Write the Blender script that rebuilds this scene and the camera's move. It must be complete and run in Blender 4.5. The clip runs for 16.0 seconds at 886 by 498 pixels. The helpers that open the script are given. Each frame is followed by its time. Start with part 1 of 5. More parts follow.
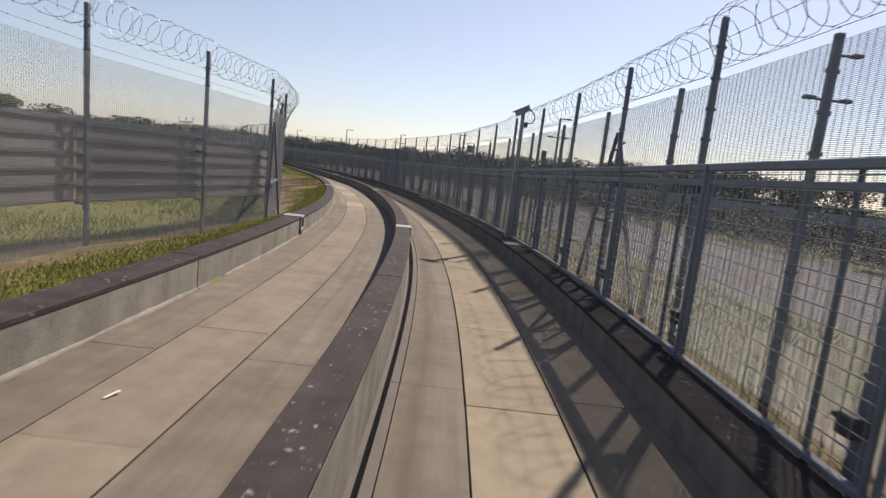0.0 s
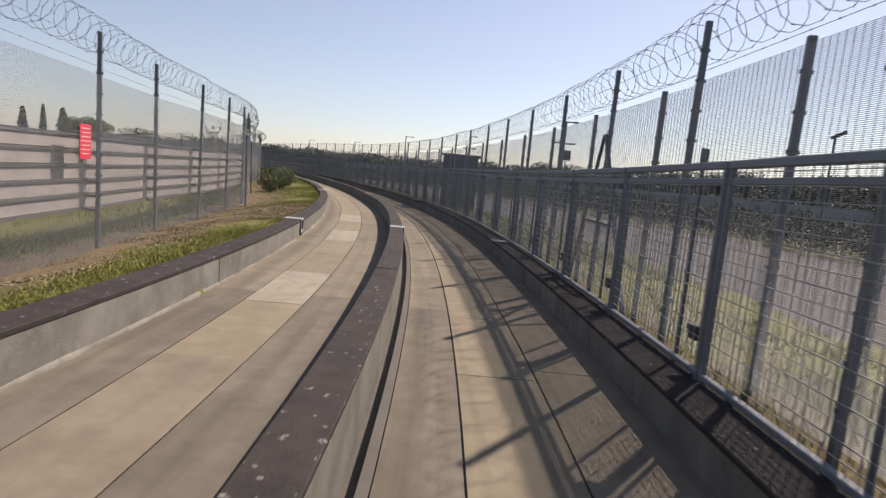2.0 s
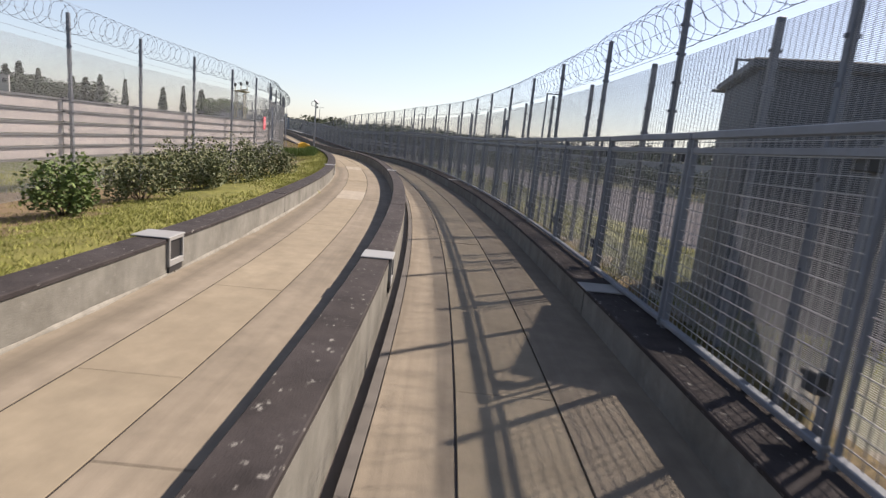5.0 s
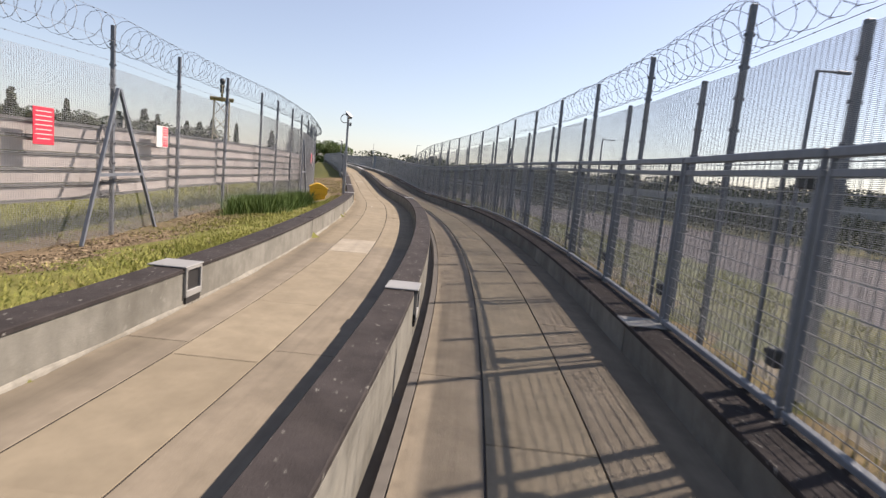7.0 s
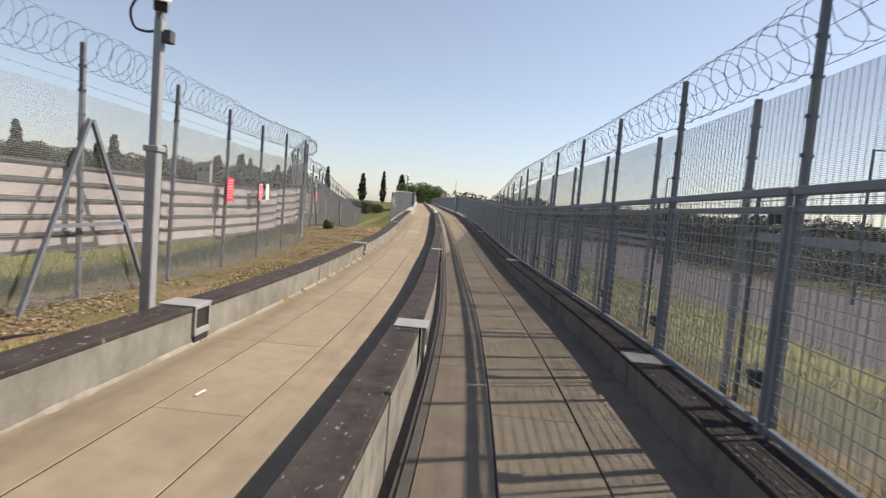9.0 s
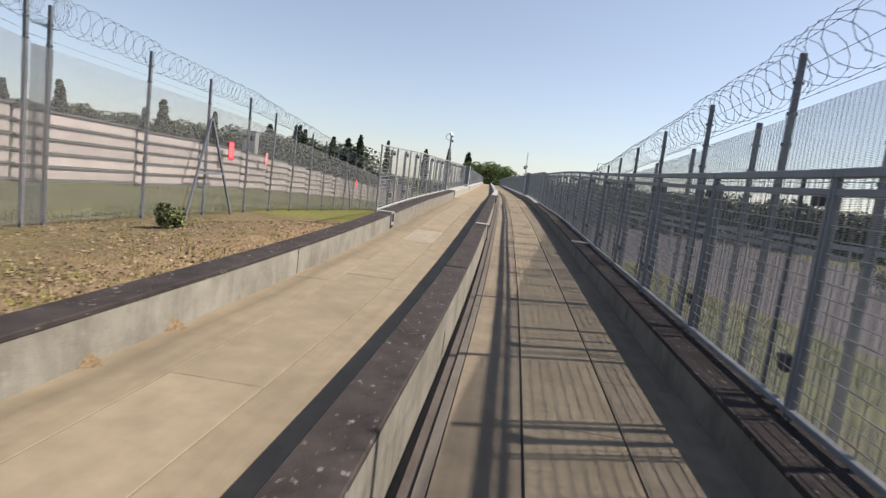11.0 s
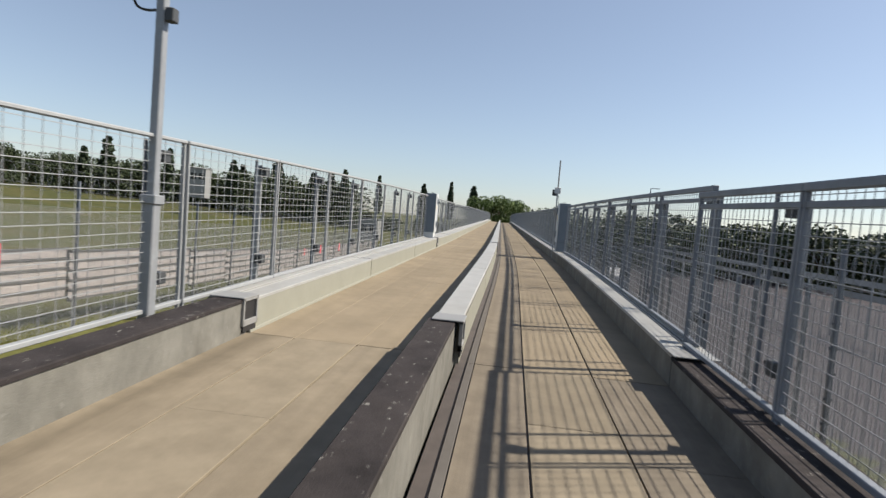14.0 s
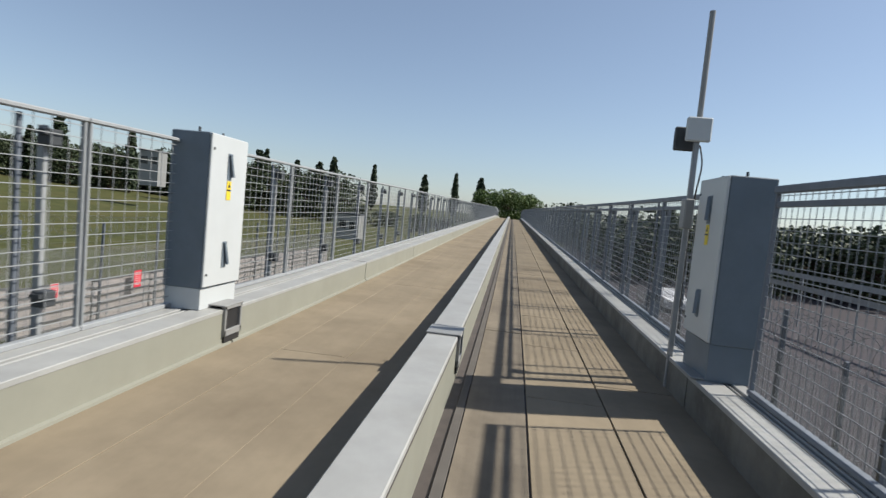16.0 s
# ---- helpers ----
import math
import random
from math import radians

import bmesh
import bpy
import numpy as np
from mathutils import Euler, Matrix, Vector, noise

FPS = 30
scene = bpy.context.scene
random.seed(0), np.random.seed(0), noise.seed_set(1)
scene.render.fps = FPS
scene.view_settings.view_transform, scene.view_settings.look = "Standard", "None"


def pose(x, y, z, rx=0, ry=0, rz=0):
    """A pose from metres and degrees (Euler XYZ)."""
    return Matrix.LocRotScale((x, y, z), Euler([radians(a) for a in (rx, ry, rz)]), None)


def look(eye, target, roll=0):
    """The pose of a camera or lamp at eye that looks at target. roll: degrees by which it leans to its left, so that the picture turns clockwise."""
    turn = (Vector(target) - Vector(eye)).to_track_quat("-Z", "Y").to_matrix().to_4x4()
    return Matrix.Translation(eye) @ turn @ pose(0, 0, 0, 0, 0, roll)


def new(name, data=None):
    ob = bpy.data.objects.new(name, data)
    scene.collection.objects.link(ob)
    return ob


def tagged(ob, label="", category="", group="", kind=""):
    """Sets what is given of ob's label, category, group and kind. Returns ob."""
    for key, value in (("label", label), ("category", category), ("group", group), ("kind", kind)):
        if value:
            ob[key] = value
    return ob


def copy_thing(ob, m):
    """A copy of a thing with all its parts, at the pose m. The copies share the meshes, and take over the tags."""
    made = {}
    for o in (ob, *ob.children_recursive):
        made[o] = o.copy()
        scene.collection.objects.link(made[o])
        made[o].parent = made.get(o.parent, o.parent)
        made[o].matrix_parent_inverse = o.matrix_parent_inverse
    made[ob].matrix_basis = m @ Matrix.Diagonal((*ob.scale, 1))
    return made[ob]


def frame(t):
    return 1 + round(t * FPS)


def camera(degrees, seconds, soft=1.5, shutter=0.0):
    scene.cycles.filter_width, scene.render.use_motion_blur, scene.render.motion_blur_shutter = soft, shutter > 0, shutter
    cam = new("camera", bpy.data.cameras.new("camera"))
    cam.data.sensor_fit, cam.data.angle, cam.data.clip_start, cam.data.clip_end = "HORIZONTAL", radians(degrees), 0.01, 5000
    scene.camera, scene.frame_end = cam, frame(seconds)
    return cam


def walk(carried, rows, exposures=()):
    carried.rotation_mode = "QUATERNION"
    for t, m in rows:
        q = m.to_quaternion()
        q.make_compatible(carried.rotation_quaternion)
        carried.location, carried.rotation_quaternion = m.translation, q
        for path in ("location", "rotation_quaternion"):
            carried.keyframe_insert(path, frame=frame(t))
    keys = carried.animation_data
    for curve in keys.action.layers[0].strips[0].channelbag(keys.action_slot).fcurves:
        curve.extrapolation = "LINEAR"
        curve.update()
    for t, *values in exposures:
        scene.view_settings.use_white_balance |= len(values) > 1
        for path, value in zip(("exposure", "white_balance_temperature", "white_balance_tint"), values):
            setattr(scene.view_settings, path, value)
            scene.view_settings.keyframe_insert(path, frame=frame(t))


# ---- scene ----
cam = camera(76.48, 16.0, 1.4, 0.1)
PATH = [
    (0, (-0.033, 2.000, 1.625), (-0.328, 11.881, 0.114), 6.46),
    (0.5, (-0.118, 5.818, 1.516), (-0.769, 15.678, -0.021), 5.53),
    (1, (-0.273, 9.672, 1.434), (-1.388, 19.507, 0.015), 5.64),
    (1.5, (-0.666, 13.545, 1.347), (-2.160, 23.332, -0.063), 5.47),
    (2, (-1.183, 17.442, 1.270), (-2.914, 27.196, -0.092), 5.30),
    (2.5, (-1.857, 21.304, 1.170), (-4.046, 30.964, -0.209), 5.32),
    (3, (-2.633, 25.089, 1.144), (-5.278, 34.622, -0.317), 5.71),
    (3.5, (-3.572, 28.778, 1.095), (-6.638, 38.132, -0.668), 6.13),
    (4, (-4.620, 32.377, 1.099), (-7.969, 41.599, -0.836), 5.95),
    (4.2, (-5.057, 33.808, 1.097), (-8.474, 43.008, -0.820), 5.81),
    (6.3, (-11.540, 49.035, 0.972), (-16.091, 57.755, -0.832), 6.75),
    (6.5, (-12.307, 50.508, 0.961), (-16.937, 59.190, -0.822), 6.79),
    (7, (-14.287, 54.178, 0.991), (-19.889, 62.354, -0.337), 5.34),
    (7.5, (-16.470, 57.734, 1.035), (-22.701, 65.512, 0.214), 4.52),
    (8, (-18.803, 61.196, 1.118), (-25.386, 68.700, 0.534), 4.00),
    (8.5, (-21.274, 64.589, 1.115), (-28.197, 71.775, 0.459), 3.85),
    (9, (-23.962, 67.870, 1.125), (-30.995, 74.940, 0.386), 4.90),
    (9.2, (-25.060, 69.175, 1.124), (-32.177, 76.143, 0.233), 4.56),
    (11.3, (-37.520, 82.010, 0.998), (-45.397, 88.063, -0.148), 6.78),
    (11.5, (-38.717, 83.222, 1.059), (-46.655, 89.202, -0.049), 6.47),
    (12, (-41.768, 86.197, 1.138), (-49.719, 92.177, 0.124), 6.30),
    (12.5, (-44.831, 89.175, 1.306), (-52.857, 95.085, 0.493), 4.88),
    (13, (-47.912, 92.149, 1.488), (-55.914, 98.096, 0.710), 4.90),
    (13.5, (-51.008, 95.056, 1.550), (-59.006, 101.024, 0.908), 5.10),
    (14, (-54.013, 97.943, 1.625), (-62.024, 103.903, 1.072), 4.85),
    (14.5, (-57.002, 100.730, 1.752), (-65.033, 106.656, 1.128), 5.86),
    (15, (-59.970, 103.502, 1.856), (-68.039, 109.372, 1.206), 6.64),
    (15.5, (-62.922, 106.327, 1.914), (-71.016, 112.169, 1.306), 6.23),
    (16, (-65.888, 109.176, 1.995), (-73.997, 114.990, 1.323), 5.54),
]
EXPOSURE = 0.95
LIGHTING = [(0.0, -0.3, 6560, 18), (2.0, -0.27, 6600, 18), (3.5, -0.13, 6500, 18), (4.0, 0.03, 6500, 18), (7.0, 0.13, 6620, 18), (8.0, 0.0, 6650, 16), (11.5, 0.0, 6500, 14), (14.0, -0.22, 6250, 11), (16.0, -0.42, 5950, 9)]
walk(cam, [(t, look(e, g, r)) for t, e, g, r in PATH], [(t, EXPOSURE + e, k, w) for t, e, k, w in LIGHTING])

# the guideway's centre line: curvature and slope every 8 m
CURVE = [0.005, 0.0115, 0.0096, 0.0088, 0.0114, 0.0093, 0.0081, 0.009, 0.0129, 0.0082, 0.0071, -0.0018, 0.0036, -0.0009, 0.0021, -0.0018, 0.0025, 0.0007, 0.0002]
SLOPE = [-0.0171, -0.0209, -0.0237, -0.0106, 0.0, -0.0119, 0.0016, -0.0017, 0.0178, -0.0025, -0.0139, 0.0005, 0.0262, 0.0395, 0.0171, 0.0247, 0.017, 0.0064, 0.0132]

# ---- world, sun ----
world = bpy.data.worlds.new("sky")
scene.world = world
world.use_nodes = True
wn = world.node_tree
sky = wn.nodes.new("ShaderNodeTexSky")
sky.sky_type = "NISHITA"
sky.sun_disc = False
SUN_EL, SUN_AZ = 43.5, -28.0     # height, and degrees to the left of the first heading
sky.sun_elevation = radians(SUN_EL)
sky.sun_rotation = radians(-SUN_AZ)
sky.air_density, sky.dust_density, sky.ozone_density = 1.0, 0.5, 1.8
bg = wn.nodes["Background"]
bg.inputs["Strength"].default_value = 0.073
haze = wn.nodes.new("ShaderNodeHueSaturation")     # a hazy summer sky
haze.inputs["Saturation"].default_value = 0.78
wn.links.new(sky.outputs["Color"], haze.inputs["Color"])
veil = wn.nodes.new("ShaderNodeMixRGB")             # pale summer haze over the whole sky
veil.inputs["Fac"].default_value = 0.08
veil.inputs["Color2"].default_value = (5.9, 6.9, 8.2, 1)
wn.links.new(haze.outputs["Color"], veil.inputs["Color1"])
wn.links.new(veil.outputs["Color"], bg.inputs["Color"])
sun = new("sun", bpy.data.lights.new("sun", "SUN"))
sun.data.energy, sun.data.angle, sun.data.color = 5.0, radians(0.8), (1.0, 0.90, 0.75)
sd = Vector((-math.sin(radians(SUN_AZ)) * math.cos(radians(SUN_EL)), math.cos(radians(SUN_AZ)) * math.cos(radians(SUN_EL)), math.sin(radians(SUN_EL))))
sun.matrix_world = look(sd * 50, (0, 0, 0))

# ---- materials ----
def mat(name, base, rough=0.7, metal=0.0, var=0.12, scale=3.0, bump=0.0, bscale=60.0, dark=None, dscale=0.7, damt=0.5, rnd=0.0, streak=0.0, fleck=None, famt=0.7, fscale=11.0, drip=0.0, trail=None):
    """A procedural surface: base colour, fine grain, larger stains of a second colour, bump, and a shift of tone per object."""
    m = bpy.data.materials.new(name)
    m.use_nodes = True
    nt = m.node_tree
    b = nt.nodes["Principled BSDF"]
    L = nt.links.new

    def node(kind, **kw):
        n = nt.nodes.new(kind)
        for k, v in kw.items():
            n.inputs[k].default_value = v
        return n

    co = node("ShaderNodeTexCoord")
    src = node("ShaderNodeNewGeometry").outputs["Position"]
    n1 = node("ShaderNodeTexNoise", Scale=scale, Detail=6.0, Roughness=0.65)
    L(src, n1.inputs["Vector"])
    r1 = node("ShaderNodeMapRange")
    r1.inputs["From Min"].default_value, r1.inputs["From Max"].default_value = 0.3, 0.7
    r1.inputs["To Min"].default_value, r1.inputs["To Max"].default_value = 1 - var, 1 + var
    L(n1.outputs["Fac"], r1.inputs["Value"])
    hsv = node("ShaderNodeHueSaturation", Color=(*base, 1))
    val = r1.outputs["Result"]
    if rnd:
        oi = node("ShaderNodeObjectInfo")
        r2 = node("ShaderNodeMapRange")
        r2.inputs["To Min"].default_value, r2.inputs["To Max"].default_value = 1 - rnd, 1 + rnd
        L(oi.outputs["Random"], r2.inputs["Value"])
        mu = nt.nodes.new("ShaderNodeMath")
        mu.operation = "MULTIPLY"
        L(val, mu.inputs[0])
        L(r2.outputs["Result"], mu.inputs[1])
        val = mu.outputs[0]
    L(val, hsv.inputs["Value"])
    col = hsv.outputs["Color"]
    if dark is not None:
        n2 = node("ShaderNodeTexNoise", Scale=dscale, Detail=8.0, Roughness=0.7)
        L(src, n2.inputs["Vector"])
        r3 = node("ShaderNodeMapRange")
        r3.inputs["From Min"].default_value, r3.inputs["From Max"].default_value = 0.48, 0.72
        r3.inputs["To Max"].default_value = damt
        L(n2.outputs["Fac"], r3.inputs["Value"])
        mx = nt.nodes.new("ShaderNodeMix")
        mx.data_type = "RGBA"
        mx.inputs["B"].default_value = (*dark, 1)
        for i in mx.inputs:
            if i.name == "B" and i.type == "RGBA":
                i.default_value = (*dark, 1)
            if i.name == "A" and i.type == "RGBA":
                L(col, i)
        L(r3.outputs["Result"], mx.inputs["Factor"])
        col = [o for o in mx.outputs if o.type == "RGBA"][0]
    def blend(col, fac, colour):
        mx = nt.nodes.new("ShaderNodeMix")
        mx.data_type = "RGBA"
        for i in mx.inputs:
            if i.name == "B" and i.type == "RGBA":
                i.default_value = (*colour, 1)
            if i.name == "A" and i.type == "RGBA":
                L(col, i)
        L(fac, mx.inputs["Factor"])
        return [o for o in mx.outputs if o.type == "RGBA"][0]

    if streak:          # dirt drawn out along the run of the lane
        mp = node("ShaderNodeMapping", Scale=(7.0, 0.22, 1.0))
        L(co.outputs["UV"], mp.inputs["Vector"])
        n4 = node("ShaderNodeTexNoise", Scale=1.0, Detail=5.0, Roughness=0.6)
        L(mp.outputs["Vector"], n4.inputs["Vector"])
        r4 = node("ShaderNodeMapRange")
        r4.inputs["From Min"].default_value, r4.inputs["From Max"].default_value, r4.inputs["To Max"].default_value = 0.42, 0.72, streak
        L(n4.outputs["Fac"], r4.inputs["Value"])
        col = blend(col, r4.outputs["Result"], tuple(c * 0.48 for c in base))
    if trail:           # a trail of rubber and dirt that runs along the lane: place across, half width, strength
        sep = node("ShaderNodeSeparateXYZ")
        L(co.outputs["UV"], sep.inputs["Vector"])
        mp = node("ShaderNodeMapping", Scale=(2.5, 0.5, 1.0))
        L(co.outputs["UV"], mp.inputs["Vector"])
        n7 = node("ShaderNodeTexNoise", Scale=1.0, Detail=6.0, Roughness=0.65)
        L(mp.outputs["Vector"], n7.inputs["Vector"])
        off = nt.nodes.new("ShaderNodeMath")
        off.operation = "MULTIPLY_ADD"
        off.inputs[1].default_value, off.inputs[2].default_value = 0.35, -0.175 - trail[0]
        L(n7.outputs["Fac"], off.inputs[0])
        dist = nt.nodes.new("ShaderNodeMath")
        L(sep.outputs["X"], dist.inputs[0])
        L(off.outputs[0], dist.inputs[1])
        ab = nt.nodes.new("ShaderNodeMath")
        ab.operation = "ABSOLUTE"
        L(dist.outputs[0], ab.inputs[0])
        r7 = node("ShaderNodeMapRange")
        r7.inputs["From Min"].default_value, r7.inputs["From Max"].default_value = trail[1], 0.0
        r7.inputs["To Max"].default_value = trail[2]
        L(ab.outputs[0], r7.inputs["Value"])
        col = blend(col, r7.outputs["Result"], tuple(c * 0.4 for c in base))
    if drip:            # dark streaks running down
        mp = node("ShaderNodeMapping", Scale=(1.6, 1.6, 0.4))
        L(src, mp.inputs["Vector"])
        n6 = node("ShaderNodeTexNoise", Scale=1.6, Detail=7.0, Roughness=0.7)
        L(mp.outputs["Vector"], n6.inputs["Vector"])
        r6 = node("ShaderNodeMapRange")
        r6.inputs["From Min"].default_value, r6.inputs["From Max"].default_value, r6.inputs["To Max"].default_value = 0.45, 0.72, drip
        L(n6.outputs["Fac"], r6.inputs["Value"])
        col = blend(col, r6.outputs["Result"], tuple(c * 0.35 for c in base))
    if fleck is not None:
        n5 = node("ShaderNodeTexNoise", Scale=fscale, Detail=4.0, Roughness=0.6)
        L(src, n5.inputs["Vector"])
        r5 = node("ShaderNodeMapRange")
        r5.inputs["From Min"].default_value, r5.inputs["From Max"].default_value, r5.inputs["To Max"].default_value = 0.645, 0.68, famt
        L(n5.outputs["Fac"], r5.inputs["Value"])
        col = blend(col, r5.outputs["Result"], fleck)
    L(col, b.inputs["Base Color"])
    b.inputs["Roughness"].default_value = rough
    b.inputs["Metallic"].default_value = metal
    if rough >= 0.8:      # dusty, open surfaces hardly shine
        b.inputs["Specular IOR Level"].default_value = 0.15
    if bump:
        n3 = node("ShaderNodeTexNoise", Scale=bscale, Detail=5.0)
        L(src, n3.inputs["Vector"])
        bp = node("ShaderNodeBump", Strength=bump, Distance=0.01)
        L(n3.outputs["Fac"], bp.inputs["Height"])
        L(bp.outputs["Normal"], b.inputs["Normal"])
    return m


M_SLAB = mat("lane_slab", (0.209, 0.1771, 0.1287), 0.85, var=0.13, scale=4.0, bump=0.15, bscale=90, dark=(0.1573, 0.1309, 0.0946), dscale=0.9, damt=0.7, rnd=0.07, streak=0.12)
M_SLABP = mat("lane_slab_pale", (0.2597, 0.2311, 0.1866), 0.85, var=0.16, scale=5.0, bump=0.15, bscale=90, dark=(0.1929, 0.1664, 0.1293), dscale=1.4, damt=0.8, rnd=0.06, streak=0.2)
M_EDGEF = mat("lane_edge_clean", (0.2013, 0.1694, 0.1232), 0.85, var=0.14, scale=3.5, bump=0.2, bscale=80, dark=(0.1408, 0.1166, 0.0847), dscale=0.5, damt=0.6, rnd=0.06, streak=0.3, trail=(-2.5, 0.16, 0.45))
M_SLABW = mat("lane_slab_weathered", (0.174, 0.1462, 0.1125), 0.85, var=0.15, scale=4.0, bump=0.15, bscale=90, dark=(0.1218, 0.1009, 0.07656), dscale=0.9, damt=0.7, rnd=0.14, streak=0.2)
M_EDGEW = mat("lane_edge_weathered", (0.145, 0.1253, 0.1021), 0.85, var=0.18, scale=3.5, bump=0.2, bscale=80, dark=(0.07656, 0.06728, 0.058), dscale=0.5, damt=0.6, rnd=0.06, streak=0.45, trail=(-0.12, 0.16, 0.5))
M_EDGE = mat("lane_edge", (0.1848, 0.1573, 0.121), 0.85, var=0.16, scale=3.5, bump=0.2, bscale=80, dark=(0.09574, 0.08155, 0.06491), dscale=0.5, damt=0.6, rnd=0.06, streak=0.4)
M_EDGEL = mat("lane_edge_dirty", (0.1882, 0.1613, 0.1254), 0.85, var=0.16, scale=3.5, bump=0.2, bscale=80, dark=(0.112, 0.0952, 0.07504), dscale=0.5, damt=0.6, rnd=0.06, streak=0.4, trail=(-2.45, 0.2, 0.5))
M_KERB = mat("kerb_concrete", (0.1764, 0.1712, 0.1512), 0.9, var=0.2, scale=2.5, bump=0.3, bscale=70, dark=(0.0966, 0.0903, 0.07665), dscale=1.2, damt=0.75, rnd=0.08, fleck=(0.238, 0.2338, 0.2125), famt=0.3, drip=0.45)
M_CAP = mat("kerb_cap", (0.033, 0.0285, 0.0285), 0.85, var=0.4, scale=3.0, bump=0.35, bscale=90, dark=(0.0486, 0.0414, 0.0387), dscale=1.6, damt=0.6, rnd=0.08, fleck=(0.221, 0.2125, 0.1955), famt=0.85, fscale=17.0)
M_WHITE = mat("cap_white", (0.2992, 0.2992, 0.288), 0.55, var=0.12, scale=2.5, dark=(0.2423, 0.2319, 0.2049), dscale=0.9, damt=0.4, rnd=0.04)
M_CREAM = mat("cap_cream", (0.2361, 0.2338, 0.1916), 0.6, var=0.06, scale=2.5, dark=(0.2253, 0.2143, 0.1689), dscale=0.9, damt=0.4, rnd=0.04)
M_DECK = mat("deck_slab", (0.228, 0.188, 0.132), 0.85, var=0.12, scale=1.2, bump=0.12, bscale=90, dark=(0.1463, 0.1177, 0.08162), dscale=0.45, damt=0.7, rnd=0.04, streak=0.15)
M_GUT = mat("gutter", (0.06375, 0.0527, 0.04675), 0.7, var=0.25, scale=4.0)
M_GALV = mat("galvanised", (0.255, 0.2677, 0.2805), 0.5, metal=0.3, var=0.12, scale=8.0, dark=(0.238, 0.2465, 0.255), dscale=3, damt=0.5)
M_POST = mat("fence_post", (0.12, 0.135, 0.16), 0.55, metal=0.2, var=0.15, scale=8.0)
M_GRASS = mat("grass", (0.118, 0.118, 0.034), 0.95, var=0.35, scale=5.0, bump=0.6, bscale=60, dark=(0.102, 0.08925, 0.0357), dscale=0.6, damt=0.6)
M_PALE = mat("pale_concrete", (0.255, 0.2338, 0.2253), 0.9, var=0.08, scale=0.4, dark=(0.2125, 0.1913, 0.1827), dscale=0.08, damt=0.6)

M_SEAL = mat("joint_dirt", (0.034, 0.029, 0.025), 0.9, var=0.3, scale=8.0)
M_GUTRIM = mat("gutter_rim", (0.102, 0.0935, 0.085), 0.8, var=0.12, scale=3.0)
M_DIRT = mat("verge_dirt", (0.1215, 0.0952, 0.05525), 0.95, var=0.5, scale=14.0, bump=0.8, bscale=45, dark=(0.0578, 0.06375, 0.0204), dscale=0.9, damt=0.9)
M_CHIP = mat("wood_chips", (0.1445, 0.1062, 0.0663), 0.95, var=0.5, scale=30.0, bump=0.9, bscale=60, dark=(0.068, 0.05525, 0.02975), dscale=2.5, damt=0.8)
M_BOARD = mat("screen_board", (0.4021, 0.3659, 0.3538), 0.75, var=0.06, scale=1.5, dark=(0.3216, 0.2895, 0.2814), dscale=0.6, damt=0.4, rnd=0.06)
# darker grey boards for the first bays, before s = 15
M_BOARDG = mat("screen_board_grey", (0.185, 0.173, 0.17), 0.75, var=0.1, scale=1.5, dark=(0.135, 0.127, 0.123), dscale=0.6, damt=0.5, rnd=0.08)
M_ROAD = mat("grey_road", (0.056, 0.05, 0.055), 0.9, var=0.08, scale=0.6, dark=(0.045, 0.042, 0.045), dscale=0.1, damt=0.5)
M_FIELD = mat("field", (0.05814, 0.06298, 0.02099), 0.95, var=0.35, scale=0.8, bump=0.4, bscale=20, dark=(0.105, 0.08882, 0.03634), dscale=0.12, damt=0.8)
M_MESHL = mat("mesh_wire", (0.255, 0.2592, 0.2635), 0.5, metal=0.2, var=0.1, scale=10.0)
M_RAZOR = mat("razor_wire", (0.187, 0.1913, 0.1955), 0.45, metal=0.6, var=0.1, scale=10.0)
M_RAIL = mat("rail_steel", (0.1275, 0.1275, 0.1318), 0.55, metal=0.3, var=0.15, scale=6.0)
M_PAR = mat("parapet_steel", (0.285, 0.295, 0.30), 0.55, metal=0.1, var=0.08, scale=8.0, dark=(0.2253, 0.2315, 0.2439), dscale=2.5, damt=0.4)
M_CLAMP = mat("clamp_dark", (0.051, 0.05525, 0.0595), 0.6, metal=0.2, var=0.15, scale=10.0)
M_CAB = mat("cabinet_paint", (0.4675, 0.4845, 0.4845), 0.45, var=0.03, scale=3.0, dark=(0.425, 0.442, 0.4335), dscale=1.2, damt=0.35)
# cabinet paint with the shade of its sides in the colour; also grey fittings
M_CABD = mat("cabinet_shade_grey", (0.1275, 0.1573, 0.187), 0.5, var=0.06, scale=3.0, dark=(0.17, 0.1955, 0.2295), dscale=1.5, damt=0.4)
M_YEL = mat("yellow_plastic", (0.7225, 0.425, 0.017), 0.45, var=0.05, scale=4.0, dark=(0.4675, 0.2805, 0.0255), dscale=3.0, damt=0.3)
M_RED = mat("sign_red", (0.527, 0.0255, 0.051), 0.5, var=0.04, scale=4.0)
M_SWH = mat("sign_white", (0.4777, 0.4777, 0.465), 0.5, var=0.03, scale=4.0)
M_SYEL = mat("sign_yellow", (0.68, 0.51, 0.0255), 0.5, var=0.03, scale=4.0)
M_BLACK = mat("black_plastic", (0.017, 0.017, 0.0187), 0.5, var=0.1, scale=10.0)
M_MAST = mat("mast_paint", (0.357, 0.306, 0.187), 0.6, var=0.12, scale=6.0, dark=(0.2125, 0.17, 0.102), dscale=4.0, damt=0.5)
M_BARK = mat("bark", (0.085, 0.06375, 0.04675), 0.9, var=0.3, scale=6.0, bump=0.5, bscale=30)
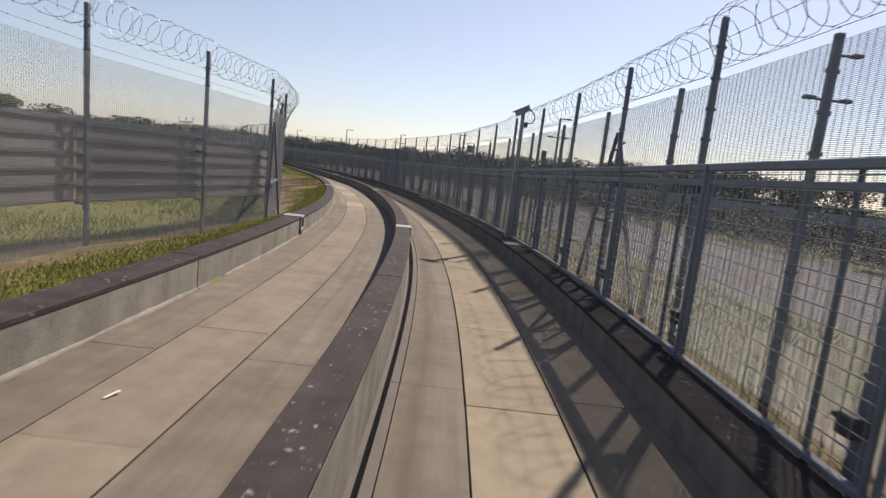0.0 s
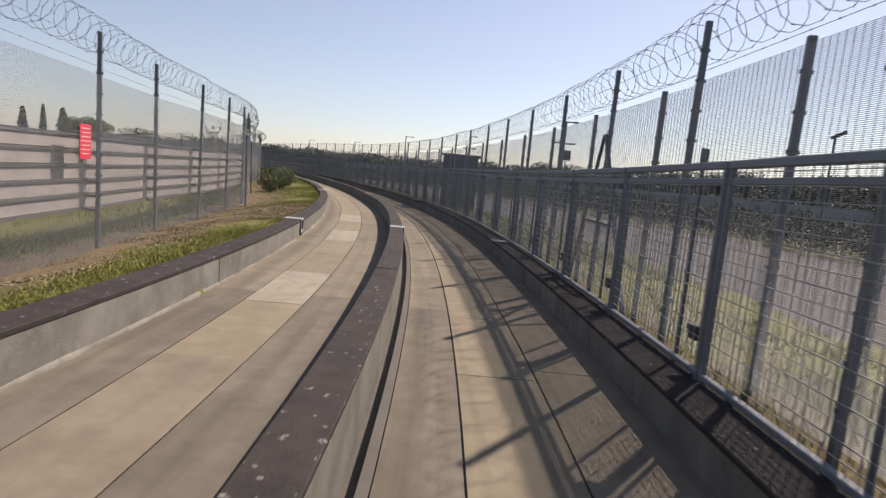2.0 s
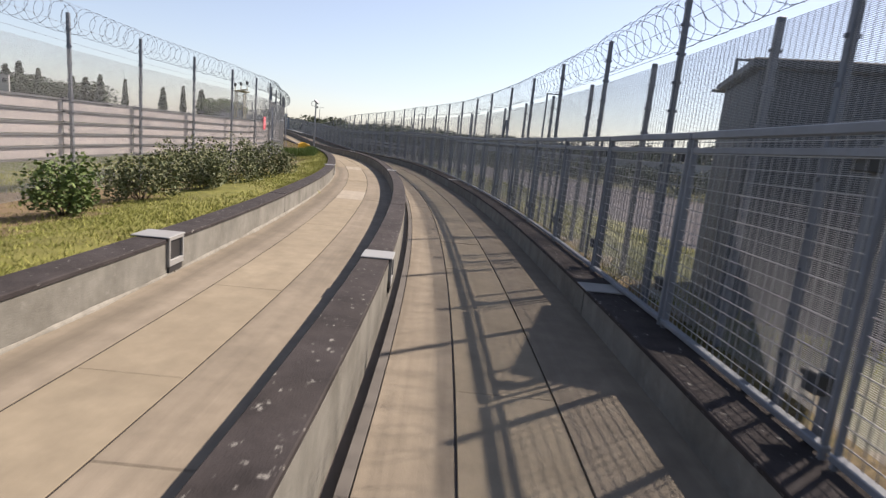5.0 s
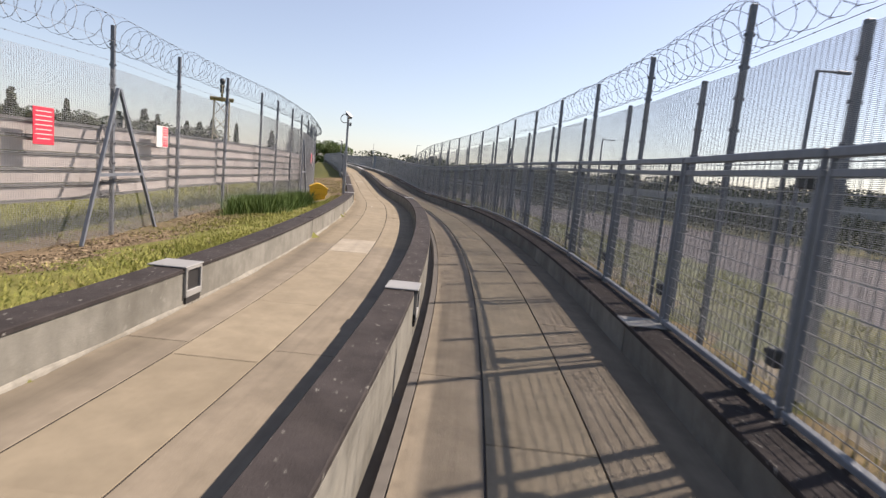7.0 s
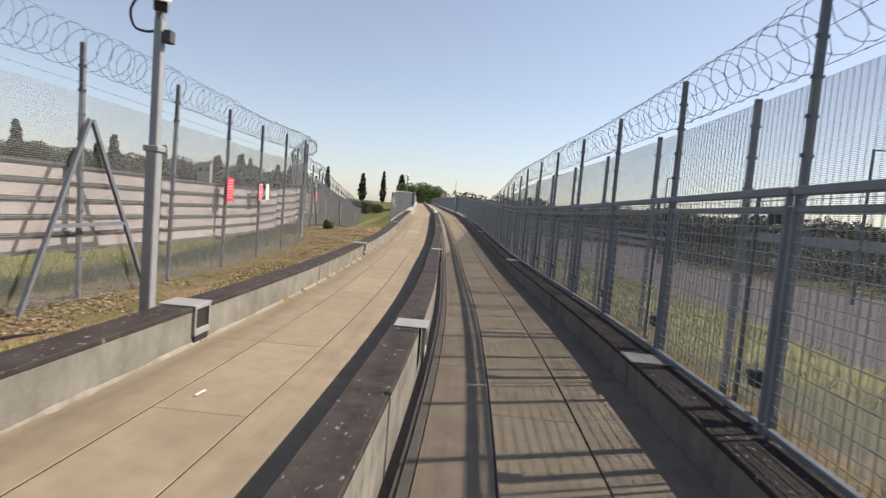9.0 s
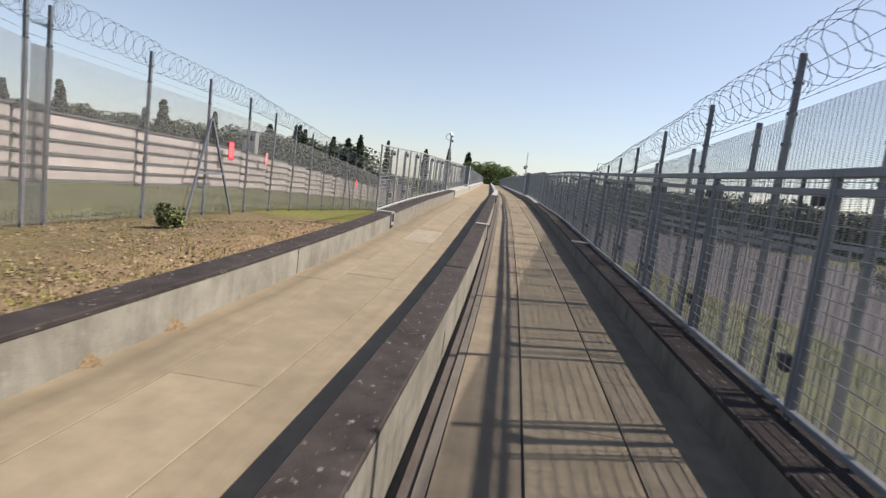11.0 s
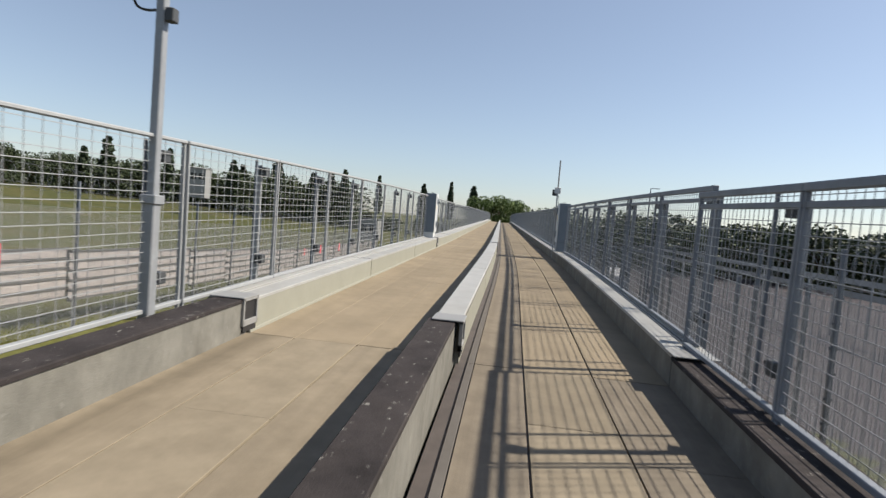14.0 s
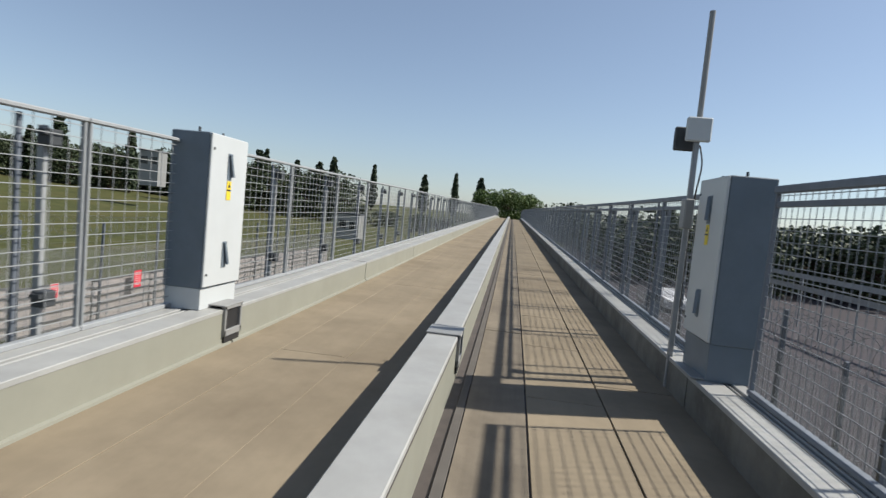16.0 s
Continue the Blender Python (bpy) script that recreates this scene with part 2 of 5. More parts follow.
M_COVER = mat("box_cover", (0.2448, 0.2448, 0.2389), 0.5, metal=0.1, var=0.05, scale=5.0, dark=(0.2448, 0.2448, 0.2389), dscale=3.0, damt=0.4)
M_GLASS = mat("car_glass", (0.017, 0.02125, 0.0255), 0.1, var=0.02, scale=5.0)
M_CARW = mat("car_paint_white", (0.6375, 0.6375, 0.646), 0.25, var=0.02, scale=5.0)
M_CONT = mat("dark_cabin", (0.04675, 0.05525, 0.06375), 0.7, var=0.12, scale=2.0)


def leaf_mat(name, c1, c2, rough=0.6):
    m = bpy.data.materials.new(name)
    m.use_nodes = True
    nt = m.node_tree
    b = nt.nodes["Principled BSDF"]
    g = nt.nodes.new("ShaderNodeNewGeometry")
    mx = nt.nodes.new("ShaderNodeValToRGB")
    mx.color_ramp.elements[0].color = (*c1, 1)
    mx.color_ramp.elements[1].color = (*c2, 1)
    nt.links.new(g.outputs["Random Per Island"], mx.inputs["Fac"])
    nt.links.new(mx.outputs["Color"], b.inputs["Base Color"])
    b.inputs["Roughness"].default_value = rough
    b.inputs["Specular IOR Level"].default_value = 0.2
    return m


M_LEAF = leaf_mat("leaf", (0.06375, 0.102, 0.02975), (0.1275, 0.17, 0.05525))
M_LEAFD = leaf_mat("leaf_dark", (0.03, 0.042, 0.022), (0.062, 0.078, 0.036))
M_LEAFC = leaf_mat("leaf_conifer", (0.0255, 0.03825, 0.0221), (0.05525, 0.07225, 0.03825))
M_SHRUB = leaf_mat("leaf_shrub", (0.06, 0.08, 0.035), (0.17, 0.175, 0.085))
M_CRUST = mat("mortar_crust", (0.2, 0.19, 0.165), 0.95, var=0.25, scale=9.0, bump=0.6, bscale=50, dark=(0.14, 0.13, 0.108), dscale=1.3, damt=0.8)
M_BLADE = leaf_mat("grass_blade", (0.102, 0.1275, 0.02975), (0.289, 0.238, 0.102), 0.8)
M_BLADEG = leaf_mat("grass_green", (0.125, 0.15, 0.03), (0.32, 0.31, 0.09), 0.8)
M_CHIPS = leaf_mat("chip_piece", (0.06, 0.045, 0.03), (0.30, 0.23, 0.15), 0.9)
M_BLADET = leaf_mat("weed_green", (0.0425, 0.085, 0.017), (0.102, 0.1445, 0.034), 0.7)

# parapet steel darkened and blued: shade of the right-hand side put into the colour
M_PARD = mat("parapet_shaded", (0.155, 0.172, 0.198), 0.6, metal=0.1, var=0.12, scale=6.0, dark=(0.09, 0.098, 0.11), dscale=2.0, damt=0.5)
M_MESHD = mat("mesh_wire_dark", (0.221, 0.2295, 0.2422), 0.5, metal=0.2, var=0.1, scale=10.0)

# ---- laying things along the guideway: s metres ahead, a metres to the right, z above the lane ----
GS = np.arange(-60.0, 900.01, 0.25)
_ks = np.arange(len(CURVE)) * 8.0
_k = np.where(GS > 146, 0.0, np.interp(GS, _ks, CURVE))
_sl = np.interp(GS, np.append(_ks, [160, 235, 262, 900]), SLOPE + [0.0125, 0.0125, -0.03, 0.0])


def _run(v):
    out = np.concatenate([[0], np.cumsum((v[1:] + v[:-1]) / 2 * 0.25)])
    return out - np.interp(-2.0, GS, out)


G_TH = _run(_k)
G_X, G_Y = _run(-np.sin(G_TH)), _run(np.cos(G_TH))
G_Z = _run(_sl)


def at(s, a=0.0, z=0.0):
    th = np.interp(s, GS, G_TH)
    return Vector((np.interp(s, GS, G_X) + a * math.cos(th), np.interp(s, GS, G_Y) + a * math.sin(th), np.interp(s, GS, G_Z) + z))


def level(s, a, z):
    """The same, with z in the world."""
    v = at(s, a)
    v.z = z
    return v


def deck(s):
    return float(np.interp(s, GS, G_Z))


def heading(s):
    return math.degrees(np.interp(s, GS, G_TH))


def stand(s, a, z, turn=0.0):
    """A pose on the guideway: x to the right, y ahead."""
    v = at(s, a, z)
    return pose(v.x, v.y, v.z, 0, 0, heading(s) + turn)


# ---- mesh helpers ----
def obj(name, bm, mat, parent=None, m=None, smooth=False):
    me = bpy.data.meshes.new(name)
    bm.normal_update()
    bm.to_mesh(me)
    bm.free()
    mats = mat if isinstance(mat, (list, tuple)) else [mat]
    for x in mats:
        me.materials.append(x)
    if smooth:
        for f in me.polygons:
            f.use_smooth = True
    ob = new(name, me)
    if parent is not None:
        ob.parent = parent
    if m is not None:
        ob.matrix_basis = m
    return ob


def part(name, bm, mat, parent, label="", smooth=False, m=None):
    ob = obj(name, bm, mat, parent, m, smooth)
    return tagged(ob, label) if label else ob


def thing(name, m, label, category, group=""):
    ob = new(name)
    ob.empty_display_size = 0.2
    ob.matrix_basis = m
    return tagged(ob, label, category, group)


def box(bm, x0, x1, y0, y1, z0, z1, bev=0.0, m=None):
    r = bmesh.ops.create_cube(bm, size=1.0, matrix=Matrix.Translation(((x0 + x1) / 2, (y0 + y1) / 2, (z0 + z1) / 2)) @ Matrix.Diagonal((abs(x1 - x0), abs(y1 - y0), abs(z1 - z0), 1)))
    vs = r["verts"]
    if bev:
        es = list({e for v in vs for e in v.link_edges})
        g = bmesh.ops.bevel(bm, geom=es, offset=bev, segments=1, affect="EDGES")
        vs = list({v for f in g["faces"] for v in f.verts} | {v for v in vs if v.is_valid})
    if m is not None:
        bmesh.ops.transform(bm, matrix=m, verts=vs)
    return vs


def rod(bm, p, q, r, n=8, r2=None):
    p, q = Vector(p), Vector(q)
    d = q - p
    rot = d.to_track_quat("Z", "Y").to_matrix().to_4x4()
    bmesh.ops.create_cone(bm, cap_ends=True, segments=n, radius1=r, radius2=r if r2 is None else r2, depth=d.length, matrix=Matrix.Translation((p + q) / 2) @ rot)


def bar(bm, p, q, w, h):
    """A straight bar of rectangular section from p to q; w sideways, h upright."""
    p, q = Vector(p), Vector(q)
    d = q - p
    side = d.cross(Vector((0, 0, 1)))
    side = side.normalized() if side.length > 1e-6 else Vector((1, 0, 0))
    up = side.cross(d).normalized()
    vs = []
    for c in (p, q):
        for i, j in ((-1, -1), (1, -1), (1, 1), (-1, 1)):
            vs.append(bm.verts.new(c + side * (i * w / 2) + up * (j * h / 2)))
    for f in ((3, 2, 1, 0), (4, 5, 6, 7), (0, 1, 5, 4), (1, 2, 6, 5), (2, 3, 7, 6), (3, 0, 4, 7)):
        bm.faces.new([vs[i] for i in f])


def sweep(rings, closed=True, cap=True, uv=None):
    """A mesh through rings of points, all of the same length; uv: (across, along) for every point."""
    bm = bmesh.new()
    rows = [[bm.verts.new(p) for p in r] for r in rings]
    n = len(rows[0])
    for a, b in zip(rows, rows[1:]):
        for i in range(n if closed else n - 1):
            j = (i + 1) % n
            bm.faces.new((a[i], a[j], b[j], b[i]))
    if closed and cap:
        bm.faces.new(rows[0][::-1])
        bm.faces.new(rows[-1])
    bmesh.ops.recalc_face_normals(bm, faces=bm.faces)
    if uv:
        lay = bm.loops.layers.uv.new("run")
        where = {v: uv[i][j] for i, r in enumerate(rows) for j, v in enumerate(r)}
        for f in bm.faces:
            for lp in f.loops:
                lp[lay].uv = where[lp.vert]
    return bm


def tube(pts, r, n=6):
    """A round cable through points, smoothed."""
    fine = []
    for i in range(len(pts) - 1):
        p0, p1, p2, p3 = (Vector(pts[min(max(k, 0), len(pts) - 1)]) for k in (i - 1, i, i + 1, i + 2))
        for k in range(5):
            t = k / 5
            fine.append(0.5 * ((2 * p1) + (p2 - p0) * t + (2 * p0 - 5 * p1 + 4 * p2 - p3) * t * t + (3 * p1 - p0 - 3 * p2 + p3) * t ** 3))
    fine.append(Vector(pts[-1]))
    rings = []
    for i, p in enumerate(fine):
        d = (fine[min(i + 1, len(fine) - 1)] - fine[max(i - 1, 0)]).normalized()
        u = d.cross(Vector((0.31, 0.9, 0.29))).normalized()
        w = d.cross(u)
        rings.append([p + u * r * math.cos(6.2832 * k / n) + w * r * math.sin(6.2832 * k / n) for k in range(n)])
    return sweep(rings)


def runs(profile, s0, s1, step=1.0):
    n = max(1, round((s1 - s0) / step))
    return [[(a + z, s0 + (s1 - s0) * i / n) for a, z in profile] for i in range(n + 1)]


def along(profile, s0, s1, step=1.0, drift=None):
    """Rings of a profile [(a, z), ...] from s0 to s1; drift: how far it moves to the right with s."""
    n = max(1, round((s1 - s0) / step))
    ss = [s0 + (s1 - s0) * i / n for i in range(n + 1)]
    return [[at(s, a + (drift(s) if drift else 0.0), z) for a, z in profile] for s in ss]


def drift_near(s):
    """The near lane bears to the right towards the bridge."""
    return float(np.interp(s, [60, 75, 105, 135], [0.0, 0.03, 0.10, 0.13]))


def drift_far(s):
    return float(np.interp(s, [88, 104, 119, 126], [0.0, 0.06, 0.06, 0.09]))


def drift_kerb(s):
    return float(np.interp(s, [108, 122], [0.0, 0.15]))


# ---- ground: one sheet to the horizon ----
FL_S = [-60, 85, 92, 104, 109.5, 122.5, 142, 175, 250, 900]
FL_Z = [None, None, -0.32, -0.58, -0.82, -1.42, -2.4, -3.0, -3.0, -3.0]
FR_Z = [None, None, -0.55, -1.0, -1.15, -1.7, -2.4, -3.0, -3.0, -3.0]


def base(s, zs, up):
    """World height of the ground at the foot of a perimeter fence."""
    if s < 85:
        return deck(s) + up
    return float(np.interp(s, FL_S[1:], [deck(85) + up] + zs[2:]))


def fence_l(s):
    return float(np.interp(s, [-60, -12, 7.9, 10.9, 14.1, 16.2, 19, 21.7, 24.3, 27.2, 35.3, 38.5, 42, 48, 53, 58, 63.3, 67, 70, 72.6, 78, 83.3, 87.8, 90.5, 92.6, 95.5, 104, 107, 109.5, 122.5, 142, 170, 300],
                           [-7, -5.6, -4.87, -4.2, -3.6, -3.96, -4.45, -4.83, -5.1, -5.4, -5.5, -5.85, -6.15, -6.8, -6.7, -6.0, -5.5, -5.7, -5.6, -5.3, -4.95, -4.9, -4.95, -5.0, -5.7, -7.0, -7.5, -7.9, -8.15, -9.1, -10.2, -12, -12]))


def fence_r(s):
    return float(np.interp(s, [-60, 92, 101, 125, 300], [2.48, 2.5, 2.9, 4.2, 7.0]))


def smooth(x, a, b):
    t = min(1.0, max(0.0, (x - a) / (b - a)))
    return t * t * (3 - 2 * t)


def ground_z(s, a):
    d = deck(s)
    if -2.98 < a < 2.1:
        return d - 0.42
    if a < 0:
        f = base(s, FL_Z, 0.1)
        af = fence_l(s)
        edge = d + 0.37 - 0.9 * smooth(s, 99, 103)
        if s > 103:
            edge = min(edge, d - 0.5)
        dip = smooth(s, 68, 72) * (1 - smooth(s, 78, 83))
        k = smooth(-a, 3.12, -af - dip * 0.62 * (-af - 3.12))
        z = edge * (1 - k) + f * k
        if a < af:
            z = f - 0.25 * smooth(-a, -af + 0.5, 9.5)
        z += 5.5 * smooth(-a, 22, 125)
        return z
    f = base(s, FR_Z, 0.15)
    edge = d + 0.22 - 0.9 * smooth(s, 94, 99)
    k = smooth(a, 2.1, 2.6)
    z = edge * (1 - k) + f * k
    return z - 0.35 * smooth(a, 3.0, 7.0)


_tx, _ty = G_X[::4], G_Y[::4]


def nearest(x, y):
    i = int(np.argmin((_tx - x) ** 2 + (_ty - y) ** 2)) * 4
    th = G_TH[i]
    dx, dy = x - G_X[i], y - G_Y[i]
    return GS[i] - dx * math.sin(th) + dy * math.cos(th), dx * math.cos(th) + dy * math.sin(th)


def surface(s, a):
    """0 verge, 1 pale concrete, 2 grass field, 3 dirt, 4 road"""
    w = 0.5 * math.sin(s * 0.21) + 0.3 * math.sin(s * 0.67 + 1)
    if a < 0:
        f = fence_l(s)
        if a > f - 0.6:
            if s > 106:
                return 0
            if 79 < s:
                return 5 if a > f * 0.55 - 3.1 * 0.45 + w * 0.4 else 3
            if s < 72:
                return 0 if a > f * 0.5 - 3.1 * 0.5 + w * 0.35 and not 29.5 < s + 0.6 * w < 34.3 else 5 if math.sin(s * 0.55) > -0.6 else 3
            return 5 if math.sin(s * 0.7) + math.sin(a * 3 + s) > 0.2 else 3
        return 0 if a > -10.4 + 0.2 * w else 2
    if a < 2.8 + 0.2 * w:
        return 3
    if a < 6.6 + 0.4 * w:
        return 2 if w > -0.2 else 0
    return 4 if a < (16.6 if s < 112 else 40) + 0.3 * w else 2


def lines(lo, hi, step, far, grow=1.35):
    v = list(np.arange(lo, hi + 1e-6, step))
    d = step
    up, dn = [hi], [lo]
    while up[-1] < far:
        d = min(d * grow, 400)
        up.append(up[-1] + d)
        dn.append(dn[-1] - d)
    return dn[:0:-1] + v + up[1:]


gx, gy = lines(-125, 24, 0.7, 2600), lines(-14, 168, 0.7, 2600)
gv, gf, gm = [], [], []
SAXY = {}
for j, y in enumerate(gy):
    for i, x in enumerate(gx):
        s, a = nearest(x, y)
        s = min(max(s, -59), 880)
        SAXY[i, j] = (s, a)
        gv.append((x, y, ground_z(s, a) + 0.03 * noise.noise((x * 0.7, y * 0.7, 0))))
nx = len(gx)
for j in range(len(gy) - 1):
    for i in range(nx - 1):
        gf.append((j * nx + i, j * nx + i + 1, (j + 1) * nx + i + 1, (j + 1) * nx + i))
        q = [SAXY[i + di, j + dj] for di in (0, 1) for dj in (0, 1)]
        gm.append(surface(sum(c[0] for c in q) / 4, sum(c[1] for c in q) / 4))
me = bpy.data.meshes.new("ground")
me.from_pydata(gv, [], gf)
for x in (M_GRASS, M_PALE, M_FIELD, M_DIRT, M_ROAD, M_CHIP):
    me.materials.append(x)
me.polygons.foreach_set("material_index", gm)
me.polygons.foreach_set("use_smooth", [True] * len(gf))
tagged(new("ground", me), "flat ground of dry grass and gravel verges", "ground", kind="structure")

# ---- the guideway: bed, lanes of slabs, kerbs ----
ZL = 0.06          # the far lane lies a little higher
S0, S1, SEND = -8.0, 150.0, 300.0
BED = obj("guideway", sweep(along([(-3.0, -0.45), (-3.0, ZL - 0.022), (-0.68, ZL - 0.022), (-0.68, -0.11), (-0.352, -0.11), (-0.352, -0.022), (2.12, -0.022), (2.12, -0.45)], -25, SEND, 1.5)), M_GUT)
tagged(BED, "two-lane concrete guideway on a dark joint bed", "guideway", kind="structure")


def strip(name, a0, a1, z, s0, s1, m, parent, thick=0.05, step=1.0, gap=0.004):
    b = 0.003
    pr = [(a0, z - thick), (a0, z - b), (a0 + b, z), (a1 - b, z), (a1, z - b), (a1, z - thick)]
    return part(name, sweep(along(pr, s0 + gap, s1 - gap, step, drift_far if a1 < -0.5 else drift_near), uv=runs(pr, s0, s1, step)), m, parent)


rng = random.Random(7)


ANCHORS = [19.9, 28.2, 30.4, 32.8, 35.1, 52.9, 55.1, 62.5, 64.4, 65.95, 71.2, 73.2, 100.5, 102.6, 119.84]     # cross joints of the far lane's slabs that stand out
PALE = (22.5, 29.2, 34.0, 54.0, 65.2, 101.5)                                               # slabs of a paler mix


def far_joint(s):
    """The next cross joint of the far lane after s."""
    nxt = next((q for q in ANCHORS if q > s + 0.3), None)
    return s + 2.1 if nxt is None else s + (nxt - s) / max(1, round((nxt - s) / 2.1))


def lane(a0, a1, z, length, m, jitter=0.0, thick=0.05, far=None, wide=None, old=None, late=None, pale=None):
    s = S0
    far = far or m
    while s < S1:
        if wide and s > 119:          # on the bridge the strips meet
            a0, a1 = wide
            length, jitter = 5.3, 0.0
        n = length * (1 + jitter * rng.uniform(-1, 1))
        if pale and s < 119:
            n = far_joint(s) - s
        if s < 119 < s + n + 0.4:
            n = 119.84 - s
        mix = far if s > 119 else old if s < 18 and old else late if s > 60 and late else m
        if pale and any(s < q < s + n for q in PALE):
            mix = pale
        strip("slab", a0, a1, z + rng.uniform(-0.002, 0.002), s, s + n, mix, BED, thick, gap=0.002 if pale else 0.004)
        s += n
    tagged(strip("lane_paving", a0, a1, z, s, SEND, far, BED, thick, 2.0), kind="stuff")


lane(-2.735, -2.192, ZL, 6.1, M_EDGEL, far=M_DECK, wide=(-2.735, -2.185), old=M_EDGEW, late=M_EDGEF)
lane(-2.176, -1.496, ZL, 2.03, M_SLAB, 0.06, far=M_DECK, wide=(-2.182, -1.490), old=M_SLABW, pale=M_SLABP)
lane(-1.480, -0.72, ZL, 6.1, M_EDGE, far=M_DECK, wide=(-1.487, -0.72), old=M_EDGEW, late=M_EDGEF)
lane(-0.268, 0.227, 0.0, 6.1, M_EDGE, old=M_EDGEW)
lane(0.243, 0.931, 0.0, 2.03, M_SLAB, 0.06, far=M_DECK)
lane(0.945, 1.72, 0.0, 4.06, M_EDGE, far=M_DECK)
lane(-0.346, -0.276, 0.0, 6.1, M_GUTRIM)
for s in np.arange(S0, 86, 6.1):          # dirt-filled joints between the strips of the far lane
    for a0, a1 in ((-2.193, -2.175), (-1.497, -1.479)):
        strip("joint_seal", a0, a1, ZL - 0.006, s, s + 6.1, M_SEAL, BED, 0.012)

JOINTS = [-8.5, -4.3, 0.6, 6.24, 12.03, 17.29, 22.71, 28.38, 33.31, 38.43, 44.33, 49.3, 54.32, 60.26, 65.7, 71.16, 77.15, 82.39, 88.66, 95.8, 101.96, 107.4, 113.6, 119.84,
          125.1, 130.3, 135.72, 141.0, 146.4, 151.8, 157.2, 162.6, 168.0]
BOXES = [12.03, 28.38, 44.33, 60.26, 77.15, 88.66, 101.96, 119.84, 135.72]
KERBS = {}
for nm, words in (("kerb_left", "low concrete kerb wall with a dark weathered cap"), ("kerb_centre", "concrete dividing kerb with a dark flaking cap"), ("kerb_right", "low concrete kerb wall in shade with a dark cap")):
    KERBS[nm] = tagged(new(nm), words, "kerb", kind="structure")
for s0, s1 in zip(JOINTS, JOINTS[1:] + [SEND]):
    white = s0 > 119
    st = 1.1 if s1 < 200 else 3.0
    for nm, a0, a1, zt, drift in (("kerb_left", -3.22 if white else -3.03, -2.728, 0.43 if white else 0.45, drift_far), ("kerb_centre", -0.725, -0.44, 0.45, drift_far if not white else drift_near), ("kerb_right", 1.68, 2.10, 0.33 if white else 0.31, drift_kerb)):
        z0 = {"kerb_left": ZL - 0.02, "kerb_centre": -0.108, "kerb_right": -0.02}[nm]
        dz = rng.uniform(-0.003, 0.003)
        body = [(a0, z0), (a0, zt - 0.04), (a1, zt - 0.04), (a1, z0)]
        if nm == "kerb_left" and white:
            body = [(a0, z0), (a0, zt - 0.04), (a1, zt - 0.04), (a1, ZL + 0.03), (a1 + 0.03, ZL + 0.022), (a1 + 0.035, z0)]
        part("kerb_unit", sweep(along(body, s0 + 0.014, s1 - 0.014, st, drift)), M_CREAM if white and nm != "kerb_right" else M_KERB, KERBS[nm])
        if nm == "kerb_centre" and white:      # dark seal under the lip of the cap
            part("seal_strip", sweep(along([(a1 - 0.004, zt - 0.05), (a1 - 0.004, zt - 0.034), (a1 + 0.006, zt - 0.036), (a1 + 0.006, zt - 0.05)], s0 + 0.02, s1 - 0.02, st, drift)), M_GUT, KERBS[nm])
        if nm == "kerb_left" and 0 < s1 < 92:      # mortar squeezed out along the foot
            rings, n = [], max(2, int((s1 - s0) / 0.16))
            for i in range(n + 1):
                s = s0 + 0.01 + (s1 - s0 - 0.02) * i / n
                w = 0.010 + 0.018 * max(-0.5, noise.noise((s * 1.3, 0.3, 5.0))) + 0.012 * noise.noise((s * 7.0, 2.0, 1.0))
                rings.append([at(s, a1 + q * w + 0.004, ZL + h * (0.02 + 1.1 * w)) for q, h in ((-0.3, 0.0), (0.0, 1.0), (0.55, 0.85), (1.3, 0.45), (1.6, 0.0))])
            part("mortar_foot", sweep(rings), M_CRUST, KERBS[nm])
        e = 0.012 if not white else 0.004
        cap = [(a0 - e, zt - 0.038 + dz), (a0 - e, zt - 0.008 + dz), (a0 - e + 0.008, zt + dz), (a1 + e - 0.008, zt + dz), (a1 + e, zt - 0.008 + dz), (a1 + e, zt - 0.038 + dz)]
        if nm == "kerb_centre" and not white:
            cap = [(p[0] - (0.014 if p[0] > -0.5 else 0), p[1]) for p in cap]
        if white and nm != "kerb_centre":      # on the bridge the cap is split by a slot, with a ledge for the parapet behind
            d = 1 if nm == "kerb_right" else -1
            edge = a0 if d > 0 else a1
            for o0, o1, up in ((-0.004, 0.235, 0.0), (0.262, 0.285, -0.006), (0.305, 0.42 if d > 0 else 0.48, 0.004)):
                lo, hi = sorted((edge + d * o0, edge + d * o1))
                zz = zt + up + dz
                cap = [(lo, zt - 0.038), (lo, zz - 0.006), (lo + 0.006, zz), (hi - 0.006, zz), (hi, zz - 0.006), (hi, zt - 0.038)]
                part("kerb_cap", sweep(along(cap, s0 + 0.006, s1 - 0.006, st, drift)), M_WHITE, KERBS[nm])
            continue
        part("kerb_cap", sweep(along(cap, s0 + 0.006, s1 - 0.006, st, drift)), M_WHITE if white else M_CAP, KERBS[nm])

# ---- cable boxes let into the kerbs ----


